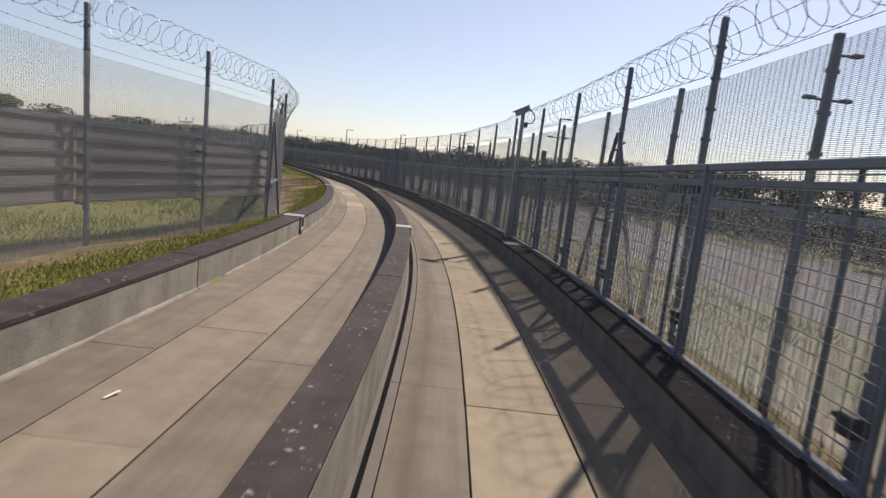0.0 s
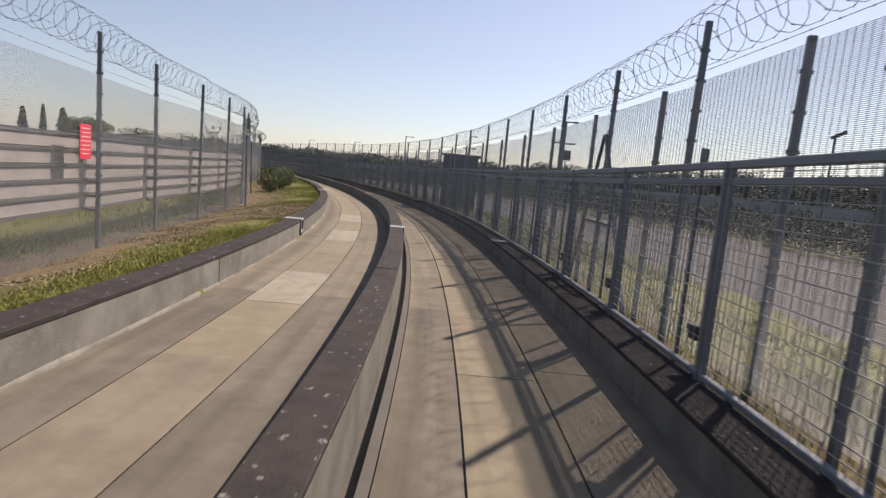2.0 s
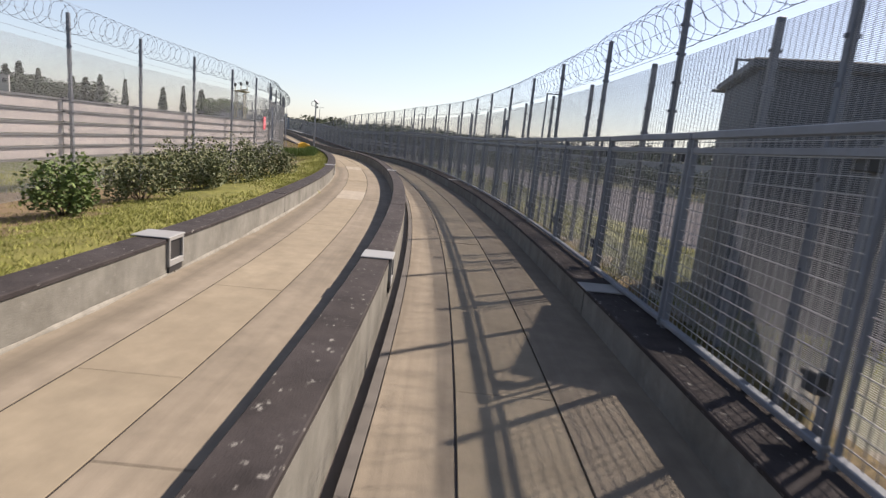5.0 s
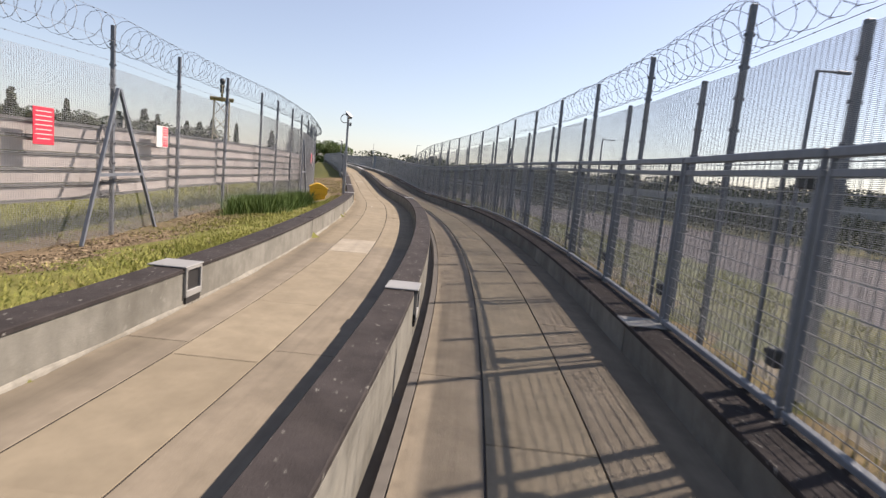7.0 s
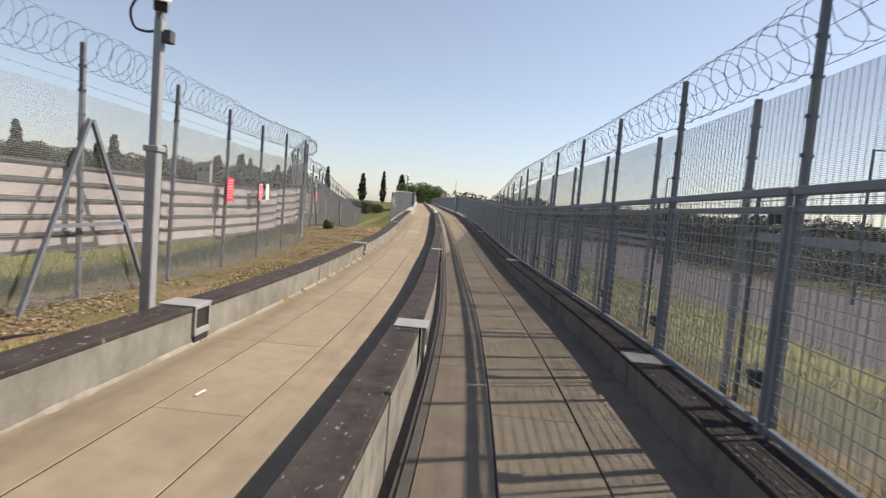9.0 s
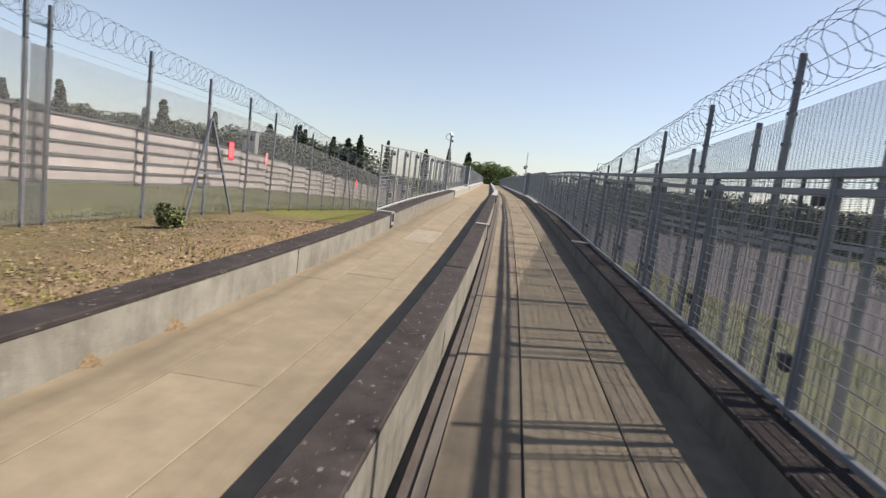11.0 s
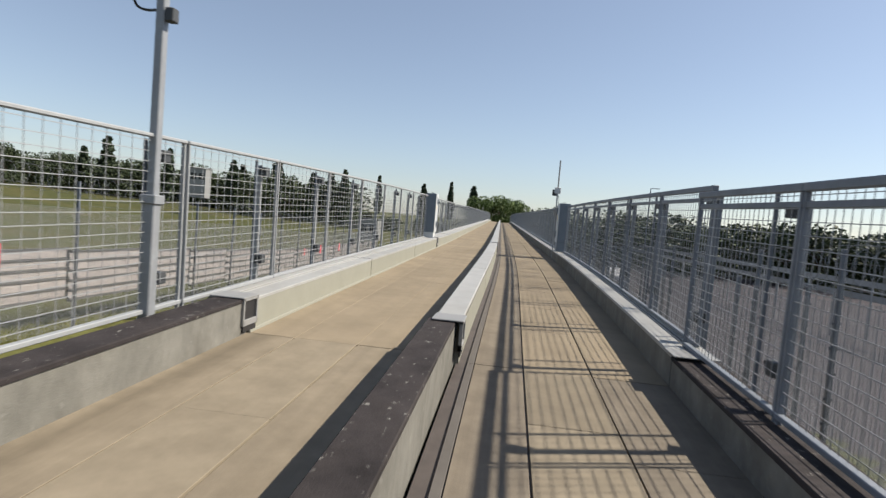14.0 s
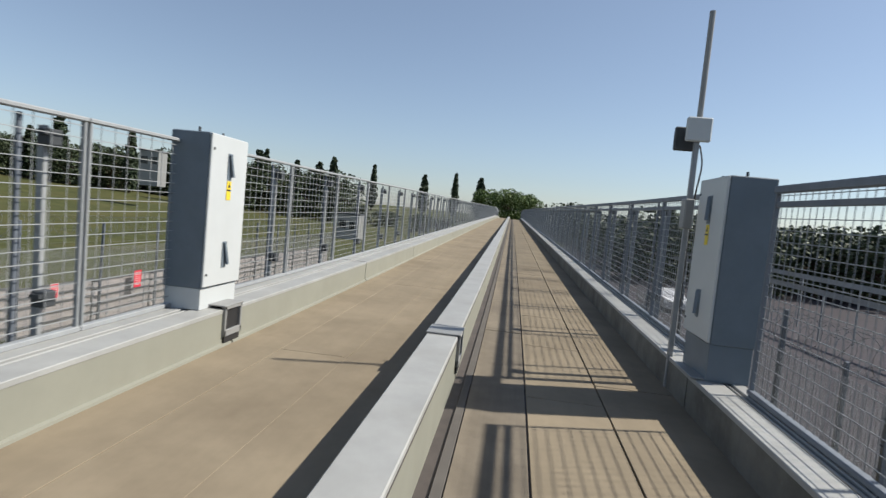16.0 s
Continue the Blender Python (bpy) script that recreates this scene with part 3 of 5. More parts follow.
def cable_box(side):
    """Open steel box in the kerb's face under a flat cover plate; y along the kerb, face towards +x."""
    e = new("cable_box")
    w, wide = 0.17, {"left": 0.36, "centre": 0.30, "right": 0.40}[side]
    bm = bmesh.new()
    box(bm, -wide, 0.035, -w - 0.02, w + 0.02, 0.0, 0.016, 0.005)
    part("cover_plate", bm, M_COVER, e, "pale grey steel cover plate")
    if side == "right":
        return e
    bm = bmesh.new()
    for y0, y1, z0, z1 in ((-w, -w + 0.03, -0.30, 0), (w - 0.03, w, -0.30, 0), (-w, w, -0.03, 0), (-w, w, -0.30, -0.235)):
        box(bm, -0.01, 0.03, y0, y1, z0, z1, 0.004)
    part("frame", bm, M_COVER, e)
    bm = bmesh.new()
    box(bm, 0.001, 0.006, -w + 0.03, w - 0.03, -0.24, -0.03)
    part("opening", bm, M_BLACK, e, "dark open cable slot")
    bm = bmesh.new()
    box(bm, 0.002, 0.02, -w + 0.02, w - 0.02, -0.365, -0.305)
    part("foot_gap", bm, M_BLACK, e)
    return e


for kind, a, z, turn, drift in (("left", -2.727, 0.453, 0, drift_far), ("centre", -0.438, 0.453, 0, drift_near), ("right", 1.68, 0.313, 180, drift_kerb)):
    first = None
    for s in BOXES:
        m = stand(s, a + drift(s), z + (0.02 if s > 119 and kind == "right" else 0.0), turn)
        if first is None:
            first = cable_box(kind)
            first.matrix_basis = m
            tagged(first, "pale steel cover plate bedded on the kerb" if kind == "right" else "pale grey steel cable box let into the kerb", "cable box", "cable boxes along the kerbs")
        else:
            copy_thing(first, m)

# ---- parapet panels along the guideway ----
PL = 2.13


def parapet_panel(top, right):
    """A framed mesh panel, 2.13 m long; y along it, x outwards, z from the lane."""
    e = new("parapet_panel")
    lo, h = (0.35, top) if right else (0.44, top)
    # right-hand panels take the steel with shade in its colour, left-hand the lit one
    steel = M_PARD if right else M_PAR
    for y in (0.022, PL - 0.022):
        bm = bmesh.new()
        box(bm, -0.02, 0.02, y - 0.012, y + 0.012, lo - 0.06, h, 0.005)
        part("upright", bm, steel, e)
    bm = bmesh.new()
    box(bm, -0.03, 0.03, 0.0, PL, lo - 0.005, lo + 0.036, 0.006)
    part("bottom_rail", bm, steel, e)
    bm = bmesh.new()
    box(bm, -0.03, 0.03, -0.002, PL + 0.002, h - (0.06 if right else 0.035), h, 0.008)
    part("top_rail", bm, steel, e)
    if right:
        bm = bmesh.new()
        box(bm, -0.012, 0.02, 0.0, PL, h - 0.17, h - 0.125, 0.004)
        part("second_rail", bm, steel, e)
    bm = bmesh.new()
    z = lo + 0.1
    while z < h - 0.05:
        bar(bm, (0.0, 0.03, z), (0.0, PL - 0.03, z), 0.005, 0.006)
        z += 0.09
    n = 24 if right else 14
    for i in range(1, n):
        bar(bm, (0.006, PL * i / n, lo + 0.04), (0.006, PL * i / n, h - 0.03), 0.0045, 0.0045)
    part("mesh_infill", bm, M_GALV if right else M_PAR, e)
    bm = bmesh.new()
    box(bm, 0.105, 0.165, 0.21, 0.255 if not right else 0.28, 0.10, h - 0.10, 0.006)
    part("support_post", bm, steel, e)
    for z in (h - 0.24, lo + 0.22):
        bm = bmesh.new()
        box(bm, 0.015, 0.12, 0.19, 0.31, z, z + 0.115, 0.008)
        box(bm, 0.02, 0.10, 0.31, 0.34, z + 0.07, z + 0.10)
        part("clamp", bm, M_CLAMP, e)
    bm = bmesh.new()
    bar(bm, (0.05, 0.52, lo - 0.02), (0.05, 0.52, h - 0.05), 0.025, 0.03)
    part("brace_bar", bm, M_POST, e)
    return e


def put_panels(s0, s1, a, top, right, words):
    first, s = None, s0
    while s < s1:
        sl = math.degrees(math.atan2(deck(s + PL) - deck(s), PL))
        if right:
            v = at(s, a)
            m = pose(v.x, v.y, v.z, sl, 0, heading(s + PL / 2))
        else:
            v = at(s + PL, a)
            m = pose(v.x, v.y, v.z, -sl, 0, heading(s + PL / 2) + 180)
        if first is None:
            first = parapet_panel(top, right)
            first.matrix_basis = m
            tagged(first, words, "railing panel", "parapet panels of the guideway")
        else:
            copy_thing(first, m)
        s += PL + 0.012
    return s


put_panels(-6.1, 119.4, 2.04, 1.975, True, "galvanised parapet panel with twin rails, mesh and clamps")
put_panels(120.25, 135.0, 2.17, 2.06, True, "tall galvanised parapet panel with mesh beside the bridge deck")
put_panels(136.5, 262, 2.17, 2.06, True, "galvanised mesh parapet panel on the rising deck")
put_panels(102.13, 118.5, -3.12, 2.045, False, "bright galvanised mesh parapet panel on the kerb")
put_panels(119.25, 134.5, -3.10, 2.045, False, "bright galvanised wire mesh parapet panel beside the deck")
put_panels(136.0, 262, -3.10, 2.045, False, "galvanised wire mesh parapet panel along the far deck")

# ---- perimeter fences ----
BAY = 2.655


def post_mesh(h):
    bm = bmesh.new()
    box(bm, -0.03, 0.03, -0.027, 0.027, -0.3, h, 0.006)
    for z in np.arange(0.3, h - 0.1, 0.3):
        box(bm, -0.05, 0.05, -0.012, 0.012, z, z + 0.03)
    return bm


def wire_panel(z0, z1, n=86, pitch=0.0762, r=0.0015):
    """Dense welded mesh: fine uprights, spaced level wires; 1 bay long in y."""
    bm = bmesh.new()
    for i in range(n):
        y = BAY * (i + 0.5) / n
        a = [bm.verts.new((x, y + q, z)) for z in (z0, z1) for x, q in ((-r, -r), (r, -r), (r, r), (-r, r))]
        for k in range(4):
            bm.faces.new((a[k], a[(k + 1) % 4], a[4 + (k + 1) % 4], a[4 + k]))
    z = z0 + 0.03
    while z < z1:
        a = [bm.verts.new((0.004 + x, y, z + q)) for y in (0, BAY) for x, q in ((-r, -r), (r, -r), (r, r), (-r, r))]
        for k in range(4):
            bm.faces.new((a[k], a[4 + k], a[4 + (k + 1) % 4], a[(k + 1) % 4]))
        z += pitch
    return bm


def coil_mesh(r, pitch, seed):
    """A bay of razor coil along y, with barbs."""
    rg = random.Random(seed)
    bm = bmesh.new()
    loops = round(BAY / pitch)
    seg = 14
    pts, prev = [], None
    wob = [rg.uniform(-0.05, 0.05) for _ in range(loops + 2)]
    tilt = [rg.uniform(-0.10, 0.10) for _ in range(loops + 2)]
    for k in range(loops * seg + 1):
        t = k / seg
        i = int(t)
        f = t - i
        w = wob[i] * (1 - f) + wob[i + 1] * f
        tl = tilt[i] * (1 - f) + tilt[i + 1] * f
        an = t * 2 * math.pi
        rr = r * (1 + w)
        pts.append(Vector((rr * math.cos(an), BAY * t / loops + tl * math.sin(an + 1.0) * 1.3 + w, rr * math.sin(an))))
    q = 0.0023
    for k, p in enumerate(pts):
        d = (pts[min(k + 1, len(pts) - 1)] - pts[max(k - 1, 0)]).normalized()
        u = d.cross(Vector((0, 1, 0))).normalized()
        w = d.cross(u)
        ring = [bm.verts.new(p + u * q * i + w * q * j) for i, j in ((-1, -1), (1, -1), (1, 1), (-1, 1))]
        if prev:
            for i in range(4):
                bm.faces.new((prev[i], prev[(i + 1) % 4], ring[(i + 1) % 4], ring[i]))
        prev = ring
        c = 0.010
        for sg in ((-1, 1) if k % 2 else ()):
            a = [bm.verts.new(p + d * x + u * y) for x, y in ((-0.012, 0.003 * sg), (0.012, 0.003 * sg), (0.018 * sg, c * sg))]
            bm.faces.new(a)
    return bm


def shared(bm, name, m):
    me = bpy.data.meshes.new(name)
    bm.to_mesh(me)
    bm.free()
    me.materials.append(m)
    return me


def child(name, me, parent, m, label="", kind=""):
    ob = new(name, me)
    ob.parent = parent
    ob.matrix_basis = m
    return tagged(ob, label, kind=kind) if label or kind else ob


ME_TALL = shared(post_mesh(3.3), "tall_post", M_POST)
ME_SHORT = shared(post_mesh(2.68), "short_post", M_POST)
ME_WIRE = {1: shared(wire_panel(0.05, 2.66, 70, 0.0254, 0.0015), "wire_panel", M_MESHL), -1: shared(wire_panel(0.05, 2.66, 35, 0.0127, 0.0016), "wire_panel", M_MESHD)}
COILS = [shared(coil_mesh(0.255, 0.30, k), "coil", M_RAZOR) for k in range(4)]
_b = bmesh.new()
bar(_b, (0, 0, 0), (0, BAY, 0), 0.05, 0.034)
ME_RAIL = shared(_b, "rail", M_RAIL)
_b = bmesh.new()
box(_b, -0.009, 0.009, 0.012, BAY - 0.012, 0.022, 0.193, 0.004)
ME_BOARD = shared(_b, "screen_board", M_BOARD)
ME_BOARDG = ME_BOARD.copy()
ME_BOARDG.materials[0] = M_BOARDG
_b = bmesh.new()
box(_b, -0.17, -0.02, -0.03, 0.03, -0.03, 0.01)
box(_b, -0.15, -0.125, -0.035, 0.035, -0.03, 0.04, 0.004)
ME_BRKT = shared(_b, "rail_bracket", M_RAIL)
_b = bmesh.new()
bar(_b, (0, 0, 0), (0, BAY, 0), 0.004, 0.004)
for _i in range(9):
    box(_b, -0.006, 0.006, BAY * _i / 9 + 0.1, BAY * _i / 9 + 0.106, -0.006, 0.006)
ME_STRAND = shared(_b, "strand", M_RAZOR)
ME_BRACE = {}
for _kind, _legs in (("near", (-1,)), ("far", (1,)), ("both", (-1, 1))):     # raking legs on one side of the post or on both
    _b = bmesh.new()
    for _sg in _legs:
        bar(_b, (0, 0.03 * _sg, 2.36), (0.10, 1.3 * _sg, -0.1), 0.045, 0.05)
    bar(_b, (0.05, 0.68 * _legs[0], 1.05), (0.05, 0.68 * _legs[1] if len(_legs) > 1 else 0.0, 1.05), 0.04, 0.045)
    ME_BRACE[_kind] = shared(_b, "brace", M_POST)


def polyline(fa, fz, s0, s1, first, bay=BAY):
    """Fence stations at even spacing along a line of the plan."""
    out = [first]
    for sgn in (1, -1):
        s = first
        while s0 < s < s1:
            p = at(s, fa(s))
            t = s
            while (at(t, fa(t)) - p).xy.length < bay and abs(t - s) < 6:
                t += 0.02 * sgn
            s = t
            out.append(s) if sgn > 0 else out.insert(0, s)
    return [(s, level(s, fa(s), fz(s))) for s in out]


def fence(st, words, side, rails, braced, short):
    f = new("security_fence")
    f.matrix_basis = Matrix.Translation(st[0][1])
    tagged(f, words, "fence")
    inv = Matrix.Translation(-st[0][1])
    w = thing("razor_wire", Matrix.Translation(st[0][1]), "coiled steel razor wire along the fence top", "razor wire")
    rg = random.Random(3 + side)
    for (s, p), (s2, q) in zip(st, st[1:]):
        d = q - p
        yaw = math.degrees(math.atan2(-d.x, d.y))
        L = d.xy.length
        shear = Matrix.Identity(4)
        shear[2][1] = d.z / L
        m = inv @ pose(p.x, p.y, p.z, 0, 0, yaw)
        k = m @ shear @ Matrix.Diagonal((1, L / BAY, 1, 1))
        lean = Matrix.Rotation(radians(rg.uniform(-0.6, 0.6)), 4, "Y") @ Matrix.Rotation(radians(rg.uniform(-0.5, 0.5)), 4, "X")
        child("post", ME_TALL, f, m @ lean)
        child("wire_mesh", ME_WIRE[side], f, k @ Matrix.Translation((0.04 * side, 0, 0)), kind="stuff")
        if short:
            child("short_post", ME_SHORT, f, m @ Matrix.Translation((0.14 * -side, 1.15, 0.1)))
        if rails:
            for i in range(6):
                child("rail", ME_RAIL, f, k @ Matrix.Translation((-0.16, 0, 0.69 + 0.215 * i)))
                child("rail_bracket", ME_BRKT, f, m @ Matrix.Translation((0, 0, 0.69 + 0.215 * i)))
                if i < 5:
                    child("screen_board", ME_BOARDG if s < 15 else ME_BOARD, f, k @ Matrix.Translation((-0.18, 0, 0.69 + 0.215 * i)))
        for b, legs in braced:
            if abs(s - b) < BAY / 2:
                child("brace", ME_BRACE[legs], f, m @ Matrix.Translation((0.09 if side > 0 else -0.05, 0, 0)))
        cz = 3.3 - (0.12 if side > 0 else 0.27)      # the coils sit higher on the left-hand fence
        sag = rg.uniform(-0.04, 0.02)
        child("coil", COILS[rg.randrange(4)], w, k @ Matrix.Translation((0.10 * side, 0, cz + sag)) @ Matrix.Rotation(radians(rg.uniform(0, 360)), 4, "Y"))
        child("strand", ME_STRAND, w, k @ Matrix.Translation((0.02, 0, 2.78)))
        child("strand", ME_STRAND, w, k @ Matrix.Translation((0.02, 0, 3.08)))
        child("strand", ME_STRAND, w, k @ Matrix.Translation((0.10 * side, 0, cz + 0.25)))
    return f


def foot_l(s):
    return base(s, FL_Z, 0.03)


ST_R = polyline(fence_r, lambda s: base(s, FR_Z, 0.17), -8, 150, 5.74)
ST_L = polyline(fence_l, foot_l, -8, 70.5, 24.3) + polyline(fence_l, foot_l, 75, 95, 83.05, 2.2) + polyline(fence_l, foot_l, 99, 165, 104.35, 2.6)
fence(ST_R, "dark steel anti-climb mesh fence on tall posts", -1, False, [(s, "both") for s in (8.2, 24.5, 40.3, 56.2, 74.1, 101.0)], True)
fence(ST_L, "steel anti-climb mesh fence backed with pale screen boards", 1, True, ((14.1, "both"), (35.3, "near"), (42.3, "far"), (63.3, "both"), (78.2, "both"), (102.5, "both"), (121, "both")), False)

# ---- signs on the fence ----


def sign(kind):
    e = new("warning_sign")
    bm = bmesh.new()
    hw, top = (0.17, 0.48) if kind == "red" else (0.127, 0.39)
    box(bm, -0.004, 0.004, -hw, hw, 0, top, 0.003)
    part("panel", bm, M_SWH if kind == "white" else M_RED, e)
    if kind != "white":
        rg = random.Random(5)
        for k in range(7):
            bm = bmesh.new()
            w = rg.uniform(0.6, 0.82) * hw
            z = top - 0.055 - k * (top - 0.1) / 6.5
            if kind == "framed" and k in (3, 4):
                w = 0.09
            box(bm, 0.0045, 0.0065, -w, w, z - (0.018 if kind == "framed" and k == 3 else 0.006), z + 0.006)
            part("text_bar", bm, M_SWH, e)
    if kind == "framed":
        bm = bmesh.new()
        for y0, y1, z0, z1 in ((-hw, hw, top - 0.015, top), (-hw, hw, 0, 0.015), (-hw, 0.015 - hw, 0.015, top - 0.015), (hw - 0.015, hw, 0.015, top - 0.015)):
            box(bm, 0.0045, 0.006, y0, y1, z0, z1)
        part("border", bm, M_SWH, e)
    return e


SIGN = {}
WORDS = {"red": "red metal warning sign with white text bars on the fence", "white": "blank white metal sign fixed to the fence", "framed": "red warning sign with white border and text bars"}
for kind, s in (("white", 20.25), ("framed", 20.53), ("red", 23.7), ("red", 42.4), ("white", 43.7), ("red", 62.1), ("white", 65.35), ("framed", 65.63), ("red", 83.1), ("framed", 85.1), ("white", 85.65),
                ("red", 103.0), ("framed", 106.0), ("red", 123.0), ("framed", 142.0), ("red", 145.2), ("red", 150.0)):
    p, q = at(s - 0.3, fence_l(s - 0.3)), at(s + 0.3, fence_l(s + 0.3))
    d = q - p
    v = at(s, fence_l(s))
    m = pose(v.x, v.y, base(s, FL_Z, 0.03) + (1.45 if kind == "red" else 1.5), 0, 0, math.degrees(math.atan2(-d.x, d.y))) @ Matrix.Translation((0.075, 0, 0))
    if kind not in SIGN:
        SIGN[kind] = sign(kind)
        SIGN[kind].matrix_basis = m
        tagged(SIGN[kind], WORDS[kind], "sign", "signs on the fence")
    else:
        copy_thing(SIGN[kind], m)

# ---- camera poles ----


def camera_pole(s, a, z0, top, turn, words, hang=-1):
    e = thing("camera_pole", stand(s, a, z0), words, "camera pole")
    h = top - z0
    bm = bmesh.new()
    box(bm, -0.055, 0.055, -0.055, 0.055, 0, h * 0.56, 0.01)
    part("lower_pole", bm, M_GALV, e)
    bm = bmesh.new()
    box(bm, -0.04, 0.04, -0.04, 0.04, h * 0.56, h - 0.08, 0.008)
    part("upper_pole", bm, M_GALV, e)
    bm = bmesh.new()
    box(bm, -0.075, 0.075, -0.075, 0.075, h * 0.55, h * 0.57, 0.008)
    part("collar", bm, M_GALV, e)
    bm = bmesh.new()
    box(bm, -0.10, 0.10, -0.10, 0.10, -0.005, 0.015, 0.003)
    part("base_plate", bm, M_GALV, e)
    bm = bmesh.new()
    rod(bm, (0, 0, h - 0.09), (0, 0, h + 0.03), 0.045, 12)
    part("pan_head", bm, M_CABD, e)
    hm = Matrix.Translation((0, 0, h + 0.08)) @ Matrix.Rotation(radians(turn), 4, "Z") @ Matrix.Rotation(radians(-28), 4, "X")
    bm = bmesh.new()
    box(bm, -0.065, 0.065, -0.16, 0.20, -0.055, 0.06, 0.02, hm)
    housing = part("housing", bm, M_COVER, e, "pale camera housing")
    bm = bmesh.new()
    box(bm, -0.08, 0.08, -0.18, 0.26, 0.062, 0.074, 0.004, hm)
    part("sunshield", bm, M_CAB, housing)
    bm = bmesh.new()
    box(bm, -0.05, 0.05, 0.198, 0.205, -0.04, 0.045, 0.0, hm)
    part("lens_window", bm, M_BLACK, housing)
    bm = bmesh.new()
    box(bm, 0.05, 0.13, -0.045, 0.045, h - 0.30, h - 0.18, 0.008)
    part("junction_box", bm, M_CLAMP, e)
    cu = tube([(x * -hang, y, z) for x, y, z in ((-0.02, -0.08, h + 0.10), (-0.16, -0.07, h + 0.10), (-0.27, -0.03, h - 0.02), (-0.25, 0, h - 0.16), (-0.14, 0, h - 0.20), (-0.03, 0, h - 0.19))], 0.012)
    part("cable", cu, M_BLACK, e, "looped black cable")
    return e


camera_pole(13.35, 1.98, 0.12, 3.25, 75, "grey steel camera pole between parapet and mesh fence", 1)
camera_pole(76.8, -3.10, 0.34, 3.27, -150, "galvanised camera pole standing behind the kerb")
camera_pole(118.72, -3.10, -0.9, 3.32, -160, "tall grey camera pole rising behind the mesh parapet")

# ---- yellow grit bin ----
gb = at(74.85, -3.87)
gbz = ground_z(74.85, -3.87)
e = thing("grit_bin", pose(gb.x, gb.y, gbz - 0.02, 0, 0, heading(75) + 8) @ Matrix.Diagonal((0.74, 0.74, 0.88, 1)), "bright yellow plastic grit bin on the gravel verge", "grit bin")


def tapered(x0, x1, y0, y1, z0, z1, t, bev=0.02):
    bm = bmesh.new()
    vs = box(bm, x0, x1, y0, y1, z0, z1)
    for v in bm.verts:
        if v.co.z < (z0 + z1) / 2:
            v.co.x *= t
            v.co.y *= t
    bmesh.ops.bevel(bm, geom=bm.edges[:], offset=bev, segments=2, affect="EDGES")
    return bm


part("body", tapered(-0.36, 0.36, -0.33, 0.33, 0.0, 0.58, 0.80), M_YEL, e)
part("rim", tapered(-0.40, 0.40, -0.365, 0.365, 0.36, 0.60, 0.97, 0.012), M_YEL, e)
bm = bmesh.new()
prof = [(-0.43, 0.60), (-0.43, 0.66), (-0.10, 0.80), (0.10, 0.78), (0.43, 0.62), (0.43, 0.58)]
bm = sweep([[Vector((x, y, z)) for x, z in prof] for y in (-0.39, 0.39)])
bmesh.ops.bevel(bm, geom=bm.edges[:], offset=0.012, segments=1, affect="EDGES")
lid = part("lid", bm, M_YEL, e)
bm = bmesh.new()
box(bm, 0.40, 0.455, -0.06, 0.06, 0.55, 0.63, 0.008)
part("latch", bm, M_CLAMP, lid, "dark hasp")
for y in (-0.2, 0.2):
    bm = bmesh.new()
    rod(bm, (-0.42, y - 0.05, 0.62), (-0.42, y + 0.05, 0.62), 0.02, 8)
    part("hinge", bm, M_CLAMP, lid)

# ---- equipment cabinets ----


def cabinet(s, a, turn, words):
    """Door towards +x, 0.7 m wide, back at -x."""
    e = thing("equipment_cabinet", stand(s, a, 0.43 if a < 0 else 0.45, turn) @ Matrix.Diagonal((1.04, 1.04, 1.04, 1)), words, "cabinet", "cabinets on the parapets")
    # body is coloured darker than the door to stand for its shaded sides
    bm = bmesh.new()
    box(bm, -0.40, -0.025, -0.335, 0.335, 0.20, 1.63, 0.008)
    part("body", bm, M_CABD, e, "steel body in shaded blue-grey")
    # right-hand plinth gets the dark colour too, as painted-in shade
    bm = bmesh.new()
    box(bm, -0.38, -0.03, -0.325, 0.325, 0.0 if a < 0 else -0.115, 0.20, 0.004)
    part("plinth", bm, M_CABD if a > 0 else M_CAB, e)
    bm = bmesh.new()
    box(bm, -0.022, 0.0, -0.34, 0.34, 0.215, 1.625, 0.006)
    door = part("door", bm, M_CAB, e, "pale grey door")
    for z in (0.47, 1.31):
        bm = bmesh.new()
        box(bm, 0.001, 0.006, -0.045, 0.035, z - 0.09, z + 0.16)
        part("recess", bm, M_CABD, door)
        bm = bmesh.new()
        bar(bm, (0.012, -0.02, z + 0.15), (0.03, 0.02, z - 0.06), 0.03, 0.018)
        part("handle", bm, M_CABD, door, "grey swing handle")
    bm = bmesh.new()
    box(bm, 0.001, 0.004, -0.04, 0.04, 1.03, 1.21)
    lab = part("hazard_label", bm, M_SYEL, door, "yellow hazard label")
    bm = bmesh.new()
    box(bm, 0.0042, 0.006, -0.035, 0.035, 1.115, 1.13)
    part("text_bar", bm, M_BLACK, lab)
    bm = bmesh.new()
    vs = [bm.verts.new(p) for p in ((0.0052, -0.025, 1.15), (0.0052, 0.025, 1.15), (0.0052, 0, 1.195))]
    bm.faces.new(vs)
    r = bmesh.ops.extrude_face_region(bm, geom=bm.faces[:])
    bmesh.ops.translate(bm, verts=[v for v in r["geom"] if isinstance(v, bmesh.types.BMVert)], vec=(0.001, 0, 0))
    part("triangle_mark", bm, M_BLACK, lab)
    for y in (-0.22, 0.2):
        bm = bmesh.new()
        rod(bm, (-0.2, y, 1.62), (-0.2, y, 1.68), 0.012, 8)
        part("lifting_eye", bm, M_CLAMP, e)
    for z in (0.33, 1.49):
        bm = bmesh.new()
        rod(bm, (0, -0.30, z), (0.008, -0.30, z), 0.012, 8)
        part("lock", bm, M_CLAMP, door)
    return e


